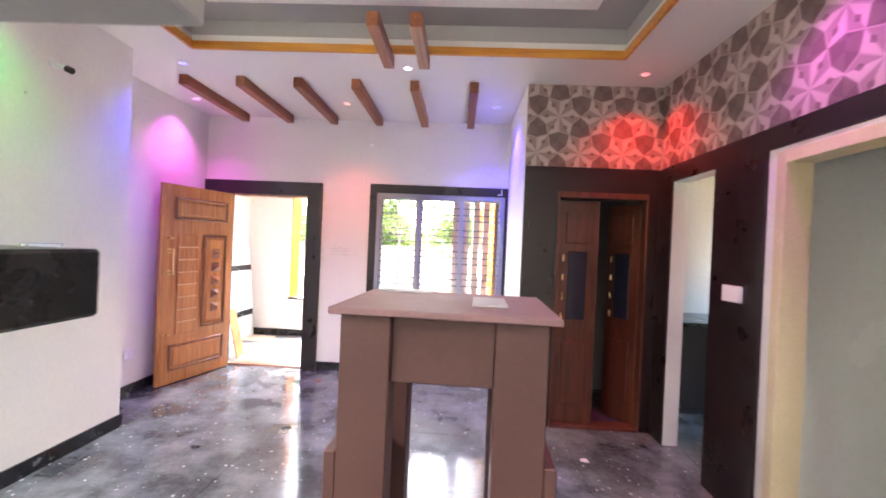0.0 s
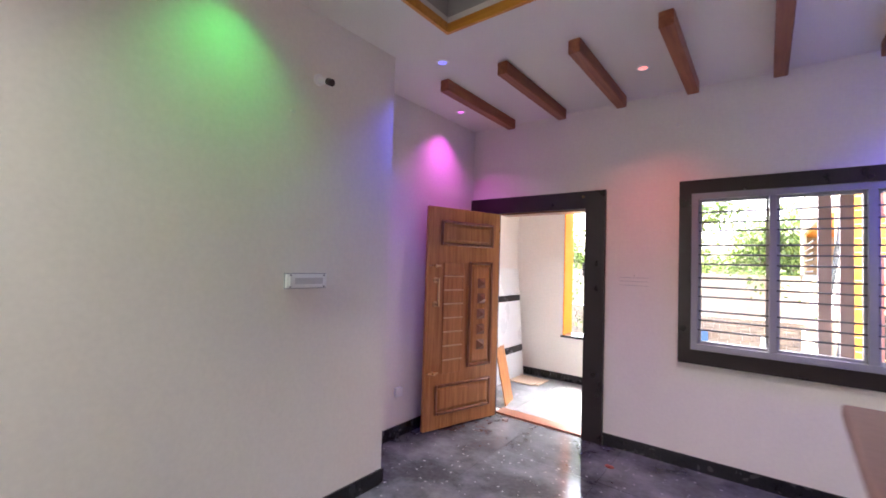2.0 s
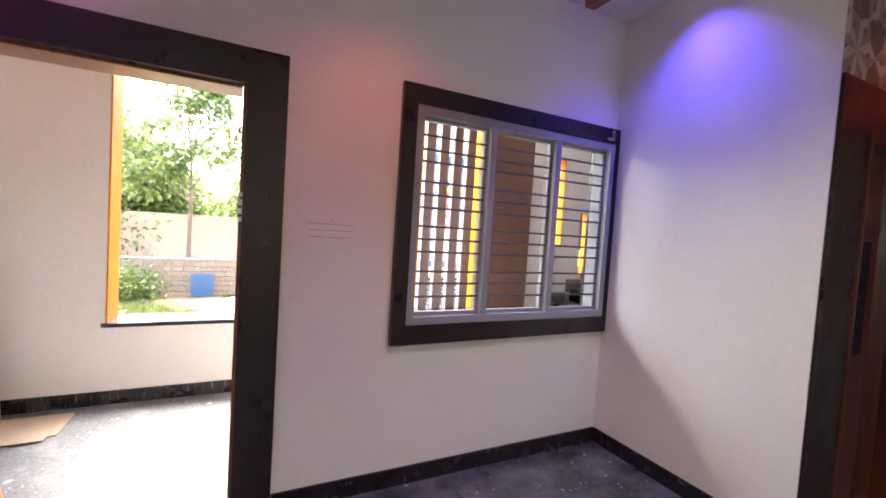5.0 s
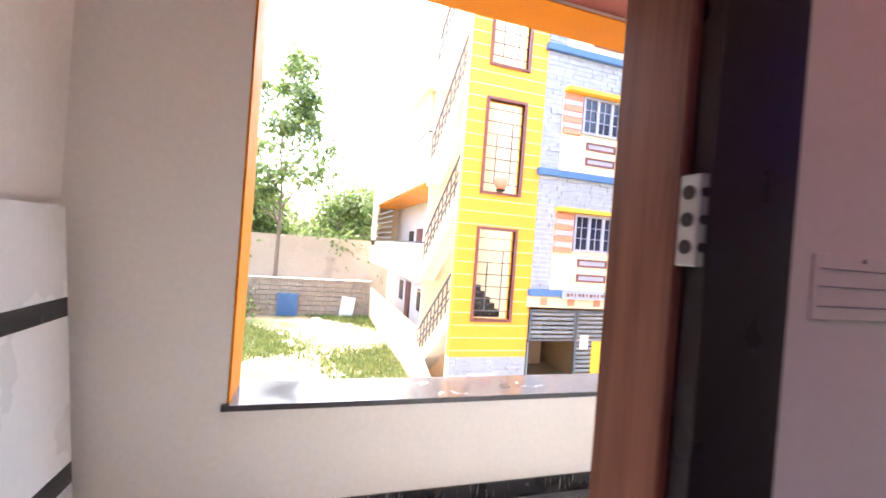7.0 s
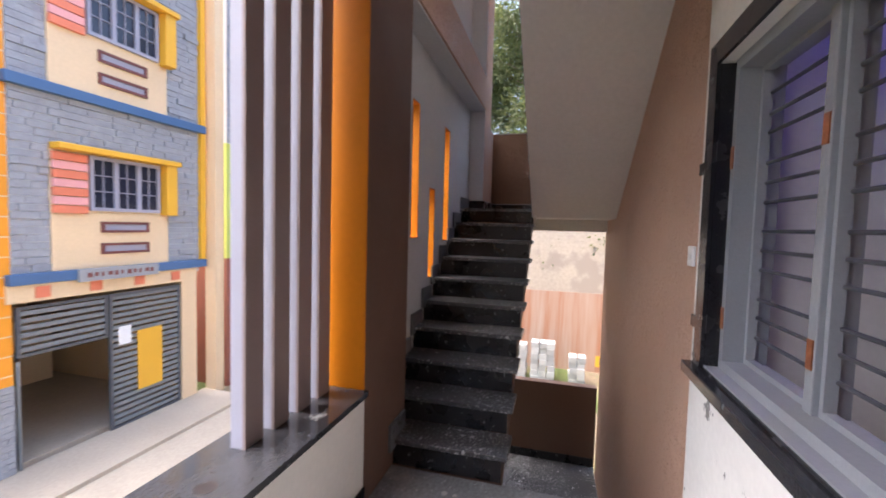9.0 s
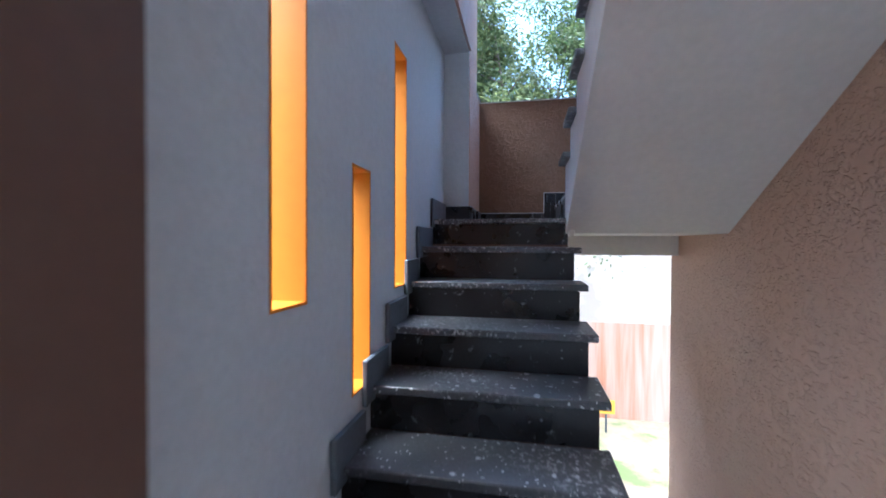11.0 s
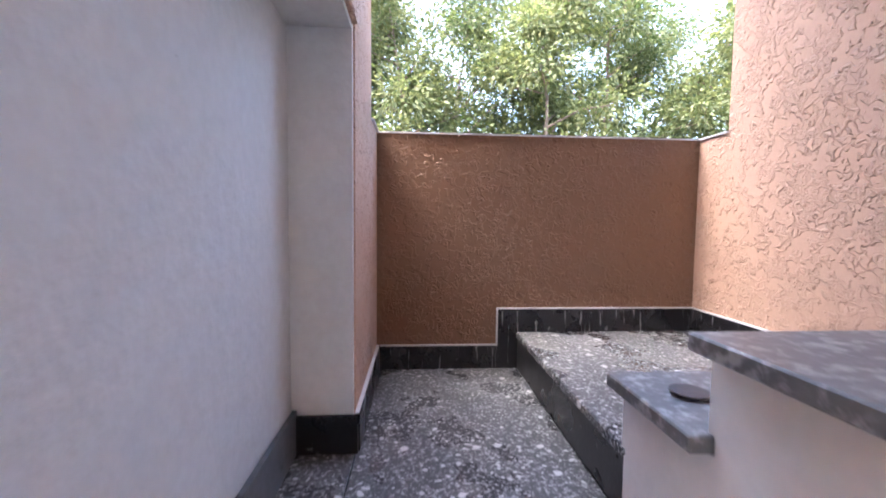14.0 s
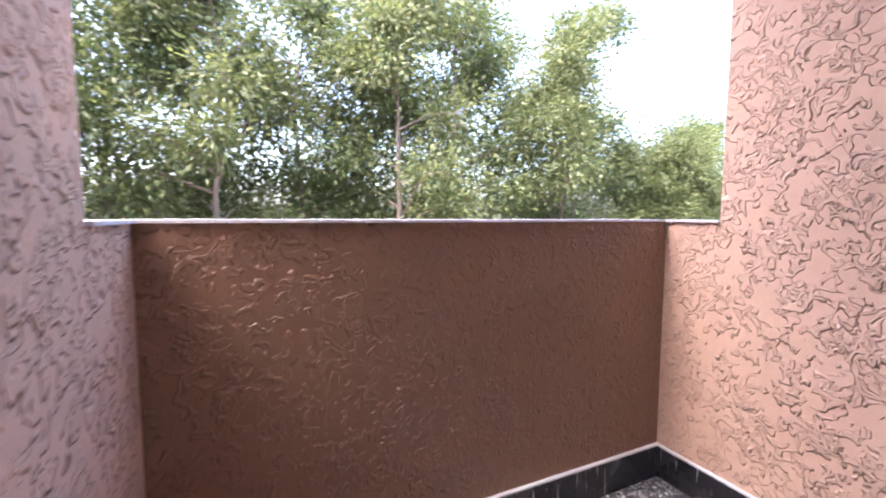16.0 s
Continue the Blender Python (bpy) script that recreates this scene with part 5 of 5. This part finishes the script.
    part("balcony_screen", box(1.62, 1.76, 27.0, 28.5, 1.21, 3.449, 0.01), CREAM_PAINT, b)
    part("balcony_end", box(1.62, 3.09, 28.51, 28.68, 0.25, 5.0, 0.01), CREAM_PAINT, b)
    for k in range(6):
        part("balcony_rail", box(1.68, 1.71, 22.5, 28.3, 1.66 + 0.24 * k, 1.72 + 0.24 * k), RAIL, b)
    part("balcony_soffit", box(1.78, 3.1, 17.0, 28.4, 3.40, 3.54), ORANGE_FACADE, b)
    part("upper_post", box(1.7, 1.95, 17.3, 17.6, 4.6, 6.4), CREAM_PAINT, b)
    part("upper_balcony", box(1.5, 3.1, 16.96, 19.5, 6.4, 7.6, 0.01), CREAM_PAINT, b)
    for y, z in ((19, 0.1), (22.5, 0.1), (20, -2.5), (24, -2.5)):
        d = part("side_door", box(3.06, 3.0995, y, y + 1.0, z + 0.02, z + 2.1), BRICK_FRAME, b)
        part("side_window", box(3.07, 3.0995, y + 1.7, y + 2.6, z + 1.0, z + 2.0), DARK_GLASS, b)
    # outside stair flights on the side of the tower
    for z in (-2.6, 0.3, 3.3, 6.3):
        bm = bmesh.new()
        prof = [(16.9, z), (13.85, z + 2.1), (13.85, z + 2.55), (16.9, z + 0.45)]
        lo = [bm.verts.new((1.66, y, zz)) for y, zz in prof]
        hi = [bm.verts.new((2.1, y, zz)) for y, zz in prof]
        bm.faces.new(lo)
        bm.faces.new(hi[::-1])
        for i in range(4):
            bm.faces.new((lo[i], lo[(i + 1) % 4], hi[(i + 1) % 4], hi[i]))
        part("stair_flight", bm, PLASTER, b)
        for k in range(10):
            y = 16.6 - k * 0.29
            part("stair_step", box(1.655, 2.1, y - 0.29, y, z + 0.5 + k * 0.2, z + 0.66 + k * 0.2), CREAM_PAINT, b)
        railing(b, (1.68, 16.7, z + 0.6), (1.68, 13.9, z + 2.6), 9)
    part("tower_corner", box(1.64, 1.78, Y + 0.2, 13.84, GZ, 9.8), CREAM_PAINT, b)
    bm = bmesh.new()
    prof = [(13.85, GZ), (13.85, GZ + 0.25), (16.9, -1.45), (28.5, -1.05), (28.5, GZ)]
    lo = [bm.verts.new((1.55, y, z)) for y, z in prof]
    hi = [bm.verts.new((1.655, y, z)) for y, z in prof]
    bm.faces.new(lo)
    bm.faces.new(hi[::-1])
    for i in range(5):
        bm.faces.new((lo[i], lo[(i + 1) % 5], hi[(i + 1) % 5], hi[i]))
    part("ramp_wall", bm, CREAM_PAINT, b)


orange_house()


def plain_house(name, label, x0, x1, y, layers, wins):
    h = thing(name, label, "house", at=(x0, y, GZ))
    for z0, z1, mat, nm in layers:
        part(nm, box(x0, x1, y, y + 9, z0, z1 - 0.001), mat, h)
    for wx, wz, w, hh in wins:
        f = part("window", slab("y", y - 0.10, y - 0.001, wx - 0.1, wx + w + 0.1, wz - 0.1, wz + hh + 0.1, [(wx, wx + w, wz, wz + hh)]), FIN_WHITE, h)
        part("pane", box(wx, wx + w, y - 0.03, y - 0.0015, wz, wz + hh), DARK_GLASS, f)
        for k in (1, 2):
            part("mullion", box(wx + w * k / 3 - 0.03, wx + w * k / 3 + 0.03, y - 0.07, y - 0.031, wz, wz + hh), FIN_WHITE, f)
    return h


h2 = plain_house("green_house", "tall house in lime green, brown and split grey stone", 7.75, 11.4, 13.4,
                 [(GZ, 0.55, BRICK_FACADE, "ground_storey"), (0.55, 3.35, LIME_PAINT, "middle_storey"), (3.35, 11, PALE_GREY, "upper_storey")], [(9.0, 1.1, 1.6, 1.5)])
cladding(7.75, 9.6, 3.36, 9.5, 13.4, GREY_BRICK, h2, [(8.3, 8.9, 4.0, 8.6)], 0.12, 9)
part("louvre_panel", box(8.35, 8.85, 13.33, 13.399, 4.0, 5.6), PLASTIC, h2)
for k in range(18):
    part("louvre", box(8.35, 8.85, 13.33, 13.36, 5.75 + k * 0.155, 5.83 + k * 0.155), LIME_PAINT, h2)
cladding(8.25, 8.75, -2.0, -0.4, 13.4, GREY_BRICK, h2, [], 0.08, 11)
for k in range(20):
    part("louvre", box(9.6, 10.3, 13.34, 13.399, -2.2 + k * 0.13, -2.14 + k * 0.13), PLASTIC, h2)
part("rain_pipe", cyl((7.55, 13.45, GZ), (7.55, 13.45, 9.5), 0.11, 12), CREAM_PAINT, h2)
part("boundary_pier", box(7.3, 7.48, 13.3, 13.6, GZ, 9.5), CREAM_PAINT, h2)
h3 = plain_house("brick_house", "red brick house with white window frames and a lime band", 11.6, 22, 13.2,
                 [(GZ, 0.0, ROAD, "ground_storey"), (0.0, 0.8, LIME_PAINT, "lime_band"), (0.8, 3.4, PALE_GREY, "middle_storey"), (3.4, 9, BRICK_FACADE, "upper_storey")],
                 [(12.2, 1.4, 1.4, 1.4), (15.2, 1.4, 1.4, 1.4), (18.2, 1.4, 1.4, 1.4), (12.2, 4.3, 1.4, 1.4), (15.2, 4.3, 1.4, 1.4), (18.2, 4.3, 1.4, 1.4)])
cladding(11.6, 20, 0.85, 3.35, 13.2, GREY_BRICK, h3, [(12.0, 13.8, 1.2, 3.0), (15.0, 16.8, 1.2, 3.0), (18, 19.8, 1.2, 3.0)], 0.12, 13)
gt = thing("street_gate", "white tubular steel gate before the brick house", "gate", at=(15, 12.6, GZ))
for k in range(40):
    part("gate_bar", box(12.0 + k * 0.16, 12.06 + k * 0.16, 12.58, 12.62, GZ + 0.15, GZ + 1.9), PLASTIC, gt)
for z in (0.15, 1.0, 1.85):
    part("gate_rail", box(11.9, 18.5, 12.57, 12.63, GZ + z, GZ + z + 0.07), PLASTIC, gt)

# ---------- boundary walls of the open plot ----------
structure("plot_wall_plaster", box(-45, 3.0, 30, 30.3, GZ, 1.45), PLASTER_WALL, "stained cement plastered boundary wall", "wall")
structure("plot_wall_stone", box(-45, 1.6, 27.0, 27.35, GZ, -0.75), PLASTER_WALL, "low rubble stone wall at the end of the plot", "wall")
rnd = random.Random(8)
rows = []
z = GZ
while z < -0.85:
    x = -14.0
    hgt = rnd.uniform(0.22, 0.3)
    while x < 1.5:
        w = rnd.uniform(0.28, 0.6)
        rows.append((x + 0.02, x + w - 0.02, 26.93 - rnd.uniform(0, 0.05), 27.01, z + 0.015, min(z + hgt, -0.76) - 0.015))
        x += w
    z += hgt
wall_stones = stone_boxes("rubble_stones", rows, RUBBLE, None, "rough grey-brown stones of the plot wall", "stuff")
structure("yard_wall", box(12.0, 12.25, -30, 12.3, -0.35, 2.0), PLASTER_WALL, "tall cement plastered yard wall", "wall")
structure("yard_wall_foot", box(11.98, 12.25, -30, 12.3, GZ, -0.351), RUST_WALL, "foot of the yard wall streaked with rust", "wall")
bm = box(-0.5, 0.5, 0, 0.03, 0, 1.2)
bmesh.ops.transform(bm, matrix=pose(-2.6, 26.7, GZ, 12, 0, 0), verts=bm.verts)
finish("blue_sheet", bm, BLUE_PAINT, None, "blue sheet leaning on the stone wall", "board")
bm = box(-0.35, 0.35, 0, 0.03, 0, 1.1)
bmesh.ops.transform(bm, matrix=pose(0.3, 26.6, GZ, 10, 6, 0), verts=bm.verts)
finish("white_board", bm, PLASTIC, None, "white board leaning on the stone wall", "board")
# stacks of cement blocks in the yard
for sx, sy, nx, nz in ((10.9, 5.55, 3, 7), (10.9, 4.75, 2, 5), (11.1, 6.3, 2, 6)):
    for i in range(nx):
        for k in range(nz):
            y = sy + i * 0.21 + rnd.uniform(-0.02, 0.02)
            finish("cement_block", box(sx - 0.2 + rnd.uniform(-0.03, 0.03), sx + 0.2, y, y + 0.2, GZ + k * 0.152, GZ + k * 0.152 + 0.15, 0.008), BLOCK_GREY, None,
                   "pale grey cement block in a yard stack", "cement block", "stacked cement blocks")
ps = thing("plot_sign", "small yellow plate with the number 15 on a stake", "sign", at=(11.2, 4.3, GZ))
part("stake", cyl((11.2, 4.3, GZ), (11.2, 4.3, GZ + 0.5), 0.02, 8), RAIL, ps)
part("plate", box(11.17, 11.185, 4.12, 4.48, GZ + 0.42, GZ + 0.72, 0.002), YELLOW_PAINT, ps)
tx = bpy.data.curves.new("number", "FONT")
tx.body, tx.size, tx.extrude, tx.align_x, tx.align_y = "15", 0.24, 0.002, "CENTER", "CENTER"
to = new("number", tx)
to.data.materials.append(DARK_TRIM)
to.parent = ps
to.matrix_parent_inverse = ps.matrix_basis.inverted()
to.matrix_basis = pose(11.165, 4.3, GZ + 0.57, 90, 0, -90)

# rubbish on the plot
for k in range(46):
    x, y = rnd.uniform(-7, 1.2), rnd.uniform(10, 26)
    bm = bmesh.new()
    bmesh.ops.create_icosphere(bm, subdivisions=1, radius=rnd.uniform(0.06, 0.28))
    for v in bm.verts:
        v.co = Vector((v.co.x * rnd.uniform(0.6, 1.5), v.co.y * rnd.uniform(0.6, 1.3), max(0, v.co.z * 0.35)))
    bmesh.ops.translate(bm, vec=(x, y, GZ), verts=bm.verts)
    pale = k % 3 == 0
    finish("plot_rubble", bm, PLASTIC if pale else RUBBLE, None, ("white discarded sack on the grassy plot" if pale else "grey rubble lump on the grassy plot"), "rubble", "rubble on the plot")


# ---------- plants ----------
def leaf_mesh(name, centres, size, mat, parent, seed, droop=0.3, aspect=2.2):
    """Leaves as small bent quads about the given centres."""
    g = np.random.default_rng(seed)
    n = len(centres)
    d = g.normal(size=(n, 3))
    d[:, 2] -= droop
    d /= np.linalg.norm(d, axis=1)[:, None]
    s = np.cross(d, g.normal(size=(n, 3)))
    s /= np.linalg.norm(s, axis=1)[:, None]
    L = size * g.uniform(0.6, 1.3, n)[:, None]
    w = L / aspect
    c = np.asarray(centres)
    nrm = np.cross(d, s)
    v = np.stack([c - d * L * 0.5, c + s * w * 0.5 + nrm * w * 0.15, c + d * L * 0.5, c - s * w * 0.5 + nrm * w * 0.15], 1).reshape(-1, 3)
    me = bpy.data.meshes.new(name)
    me.vertices.add(4 * n)
    me.vertices.foreach_set("co", v.ravel())
    me.loops.add(4 * n)
    me.loops.foreach_set("vertex_index", np.arange(4 * n))
    me.polygons.add(n)
    me.polygons.foreach_set("loop_start", np.arange(n) * 4)
    me.polygons.foreach_set("loop_total", np.full(n, 4))
    me.update()
    me.validate()
    me.materials.append(mat)
    ob = new(name, me)
    ob.parent = parent
    ob.matrix_parent_inverse = parent.matrix_basis.inverted()
    return ob


def tree(name, label, x, y, height, spread, first, leaves, size, mat, seed, z0=GZ, limbs=16, trunk=0.16, clump=0.55):
    t = thing(name, label, "tree", at=(x, y, z0))
    g = random.Random(seed)
    bm = bmesh.new()

    def stick(a, b, ra, rb):
        d = b - a
        m = Matrix.Translation((a + b) / 2) @ d.to_track_quat("Z", "Y").to_matrix().to_4x4()
        bmesh.ops.create_cone(bm, cap_ends=False, segments=7, radius1=ra, radius2=rb, depth=d.length, matrix=m)
    base = Vector((x, y, z0))
    pts = [base]
    n = 6
    for k in range(1, n + 1):
        pts.append(base + Vector((g.uniform(-0.12, 0.12) * k * 0.5, g.uniform(-0.12, 0.12) * k * 0.5, height * 0.94 * k / n)))
    for k in range(n):
        stick(pts[k], pts[k + 1], trunk * (1 - k / (n + 0.5)), trunk * (1 - (k + 1) / (n + 0.5)))
    centres = []
    gen = np.random.default_rng(seed)
    for k in range(limbs):
        f = first + (1 - first) * (k + g.random()) / limbs
        i = min(int(f * n), n - 1)
        a = pts[i].lerp(pts[i + 1], f * n - i)
        ang = g.uniform(0, 2 * math.pi)
        out = spread * (1.05 - 0.75 * ((f - first) / (1.001 - first)) ** 1.5) * g.uniform(0.6, 1.15)
        b = a + Vector((math.cos(ang) * out, math.sin(ang) * out, out * g.uniform(0.15, 0.7)))
        mid = a.lerp(b, 0.5) + Vector((0, 0, out * 0.1))
        r = trunk * 0.4 * (1.1 - f)
        stick(a, mid, r + 0.012, r * 0.7 + 0.008)
        stick(mid, b, r * 0.7 + 0.008, 0.006)
        for j in range(5):
            q = mid.lerp(b, j / 4) + Vector((g.gauss(0, 0.25), g.gauss(0, 0.25), g.gauss(0, 0.2))) * spread * 0.35
            stick(mid.lerp(b, j / 5), q, 0.012, 0.004)
            m = int(leaves / limbs / 5)
            rad = clump * g.uniform(0.6, 1.3)
            centres.append(np.array(q) + gen.normal(size=(m, 3)) * rad * np.array([0.55, 0.55, 0.45]))
    part("trunk", bm, BARK, t)
    leaf_mesh("crown", np.concatenate(centres), size, mat, t, seed, 0.5)


# belt of trees behind the yard wall
spots = [(15.0, -8.6, 8.6, 1.9), (16.6, -5.0, 13.0, 2.8), (14.8, -2.6, 12.0, 2.6), (16.4, 0.4, 13.5, 2.9), (14.6, 2.7, 12.0, 2.6), (16.8, 4.9, 13.5, 3.0),
         (14.9, 6.9, 12.5, 2.7), (16.2, 9.2, 13.0, 2.9), (15.0, 11.4, 12.0, 2.6), (18.5, 2.4, 13.5, 3.0), (18.7, 7.6, 14.0, 3.0), (18.4, -2.2, 13.0, 2.9), (15.6, -10.2, 9.2, 2.4), (17.4, -13.8, 10.2, 2.9), (16.2, -7.2, 8.4, 2.2)]
for k, (x, y, hgt, sp) in enumerate(spots):
    tree("yard_tree", "tall feathery tree with fine yellow-green leaves", x, y, hgt, sp, 0.2, 22000, 0.15, LEAF_FEATHER if k % 2 else LEAF_FEATHER_PALE, 20 + k, limbs=28, trunk=0.13, clump=0.72)
tree("slender_tree", "slender young tree with loose open crown on the plot", -3.4, 28.3, 14.0, 3.3, 0.32, 5600, 0.33, LEAF_GREEN, 50, limbs=22, trunk=0.13, clump=0.62)
tree("near_tree", "leafy tree standing at the edge of the plot", -7.8, 20.0, 13.0, 3.0, 0.45, 5000, 0.26, LEAF_GREEN, 51, limbs=16, trunk=0.2, clump=0.7)
for k, (x, y, hgt, sp) in enumerate(((-6.6, 31.5, 8.6, 2.6), (-9.0, 33, 6.8, 3.2), (-5.2, 34, 6.0, 3.0), (0.2, 33.5, 7.2, 3.4), (3.2, 35, 7.5, 3.2), (-14, 34, 7, 3.6), (-19, 36, 8, 4), (-26, 38, 9, 5))):
    tree("far_tree", "dense dark green tree behind the plaster wall", x, y, hgt, sp, 0.25, 6000, 0.34, LEAF_GREEN, 60 + k, limbs=20, trunk=0.2, clump=1.1)
# low bushes and grass on the plot
bush = thing("plot_bush", "low green bush by the stone wall", "bush", at=(-6.5, 26, GZ))
gen = np.random.default_rng(3)
c = gen.normal(size=(2500, 3)) * (0.9, 0.5, 0.45) + (-6.2, 26.0, GZ + 0.6)
c[:, 2] = np.maximum(c[:, 2], GZ + 0.05)
leaf_mesh("leaves", c, 0.22, LEAF_GREEN, bush, 5)
n = 90000
gx, gy = gen.uniform(-14, 1.5, n), gen.uniform(8.2, 26.8, n)
patch = np.sin(gx * 0.9 + 1.3 * np.sin(gy * 0.5)) + np.sin(gy * 0.75 + gx * 0.4) + gen.normal(size=n) * 0.45
keep = patch > 0.3
gx, gy = gx[keep], gy[keep]
gh = gen.uniform(0.05, 0.2, len(gx))
ga = gen.uniform(0, 6.28, len(gx))
dx, dy = np.cos(ga) * 0.035, np.sin(ga) * 0.035
lean = gen.normal(size=(len(gx), 2)) * 0.06
v = np.stack([np.stack([gx - dx, gy - dy, np.full_like(gx, GZ)], 1), np.stack([gx + dx, gy + dy, np.full_like(gx, GZ)], 1),
              np.stack([gx + lean[:, 0], gy + lean[:, 1], GZ + gh], 1)], 1).reshape(-1, 3)
me = bpy.data.meshes.new("grass")
me.vertices.add(len(v))
me.vertices.foreach_set("co", v.ravel())
me.loops.add(len(v))
me.loops.foreach_set("vertex_index", np.arange(len(v)))
me.polygons.add(len(gx))
me.polygons.foreach_set("loop_start", np.arange(len(gx)) * 3)
me.polygons.foreach_set("loop_total", np.full(len(gx), 3))
me.update()
me.validate()
me.materials.append(GRASS)
tagged(new("grass", me), "patchy green grass on the open plot", "grass", "", "stuff")

# red pot on the tower window ledge
pt = thing("red_pot", "small red and white pot in the tower window", "pot", at=(2.55, 13.5, 2.9))
bm = bmesh.new()
bmesh.ops.create_uvsphere(bm, u_segments=14, v_segments=9, radius=0.17, matrix=Matrix.Translation((2.62, 13.54, 3.10)) @ Matrix.Diagonal((1, 0.7, 1, 1)))
part("body", bm, SALMON_PAINT, pt, smooth=True)
part("rim", cyl((2.62, 13.54, 3.22), (2.62, 13.54, 3.30), 0.10, 14, 0.13), PLASTIC, pt)
part("saucer", cyl((2.62, 13.54, 2.885), (2.62, 13.54, 2.94), 0.10, 14, 0.12), DARK_TRIM, pt)

# floor tiles: pieces of the hall and porch floors
def tiles(parent, name, x0, x1, y0, y1, z, size, mat):
    bm = boxes((0.0015, size - 0.0015, 0.0015, size - 0.0015, -0.012, 0.0))
    me = bpy.data.meshes.new(name)
    bm.to_mesh(me)
    bm.free()
    me.materials.append(mat)
    i = 0
    while x0 + i * size < x1 - 0.01:
        j = 0
        while y0 + j * size < y1 - 0.01:
            w, d = min(size, x1 - x0 - i * size), min(size, y1 - y0 - j * size)
            ob = new(name, me)
            ob.parent = parent
            ob.matrix_parent_inverse = parent.matrix_basis.inverted()
            ob.matrix_basis = pose(x0 + i * size, y0 + j * size, z) @ Matrix.Diagonal((w / size, d / size, 1, 1))
            j += 1
        i += 1


tiles(bpy.data.objects["floor"], "floor_tile", -2.33, 2.48, -3.05, 4.85, 0.004, 0.80, FLOOR_STONE)
tiles(bpy.data.objects["porch_floor"], "porch_tile", -2.65, 1.69, 5.035, 6.54, 0.002, 0.75, PORCH_STONE)
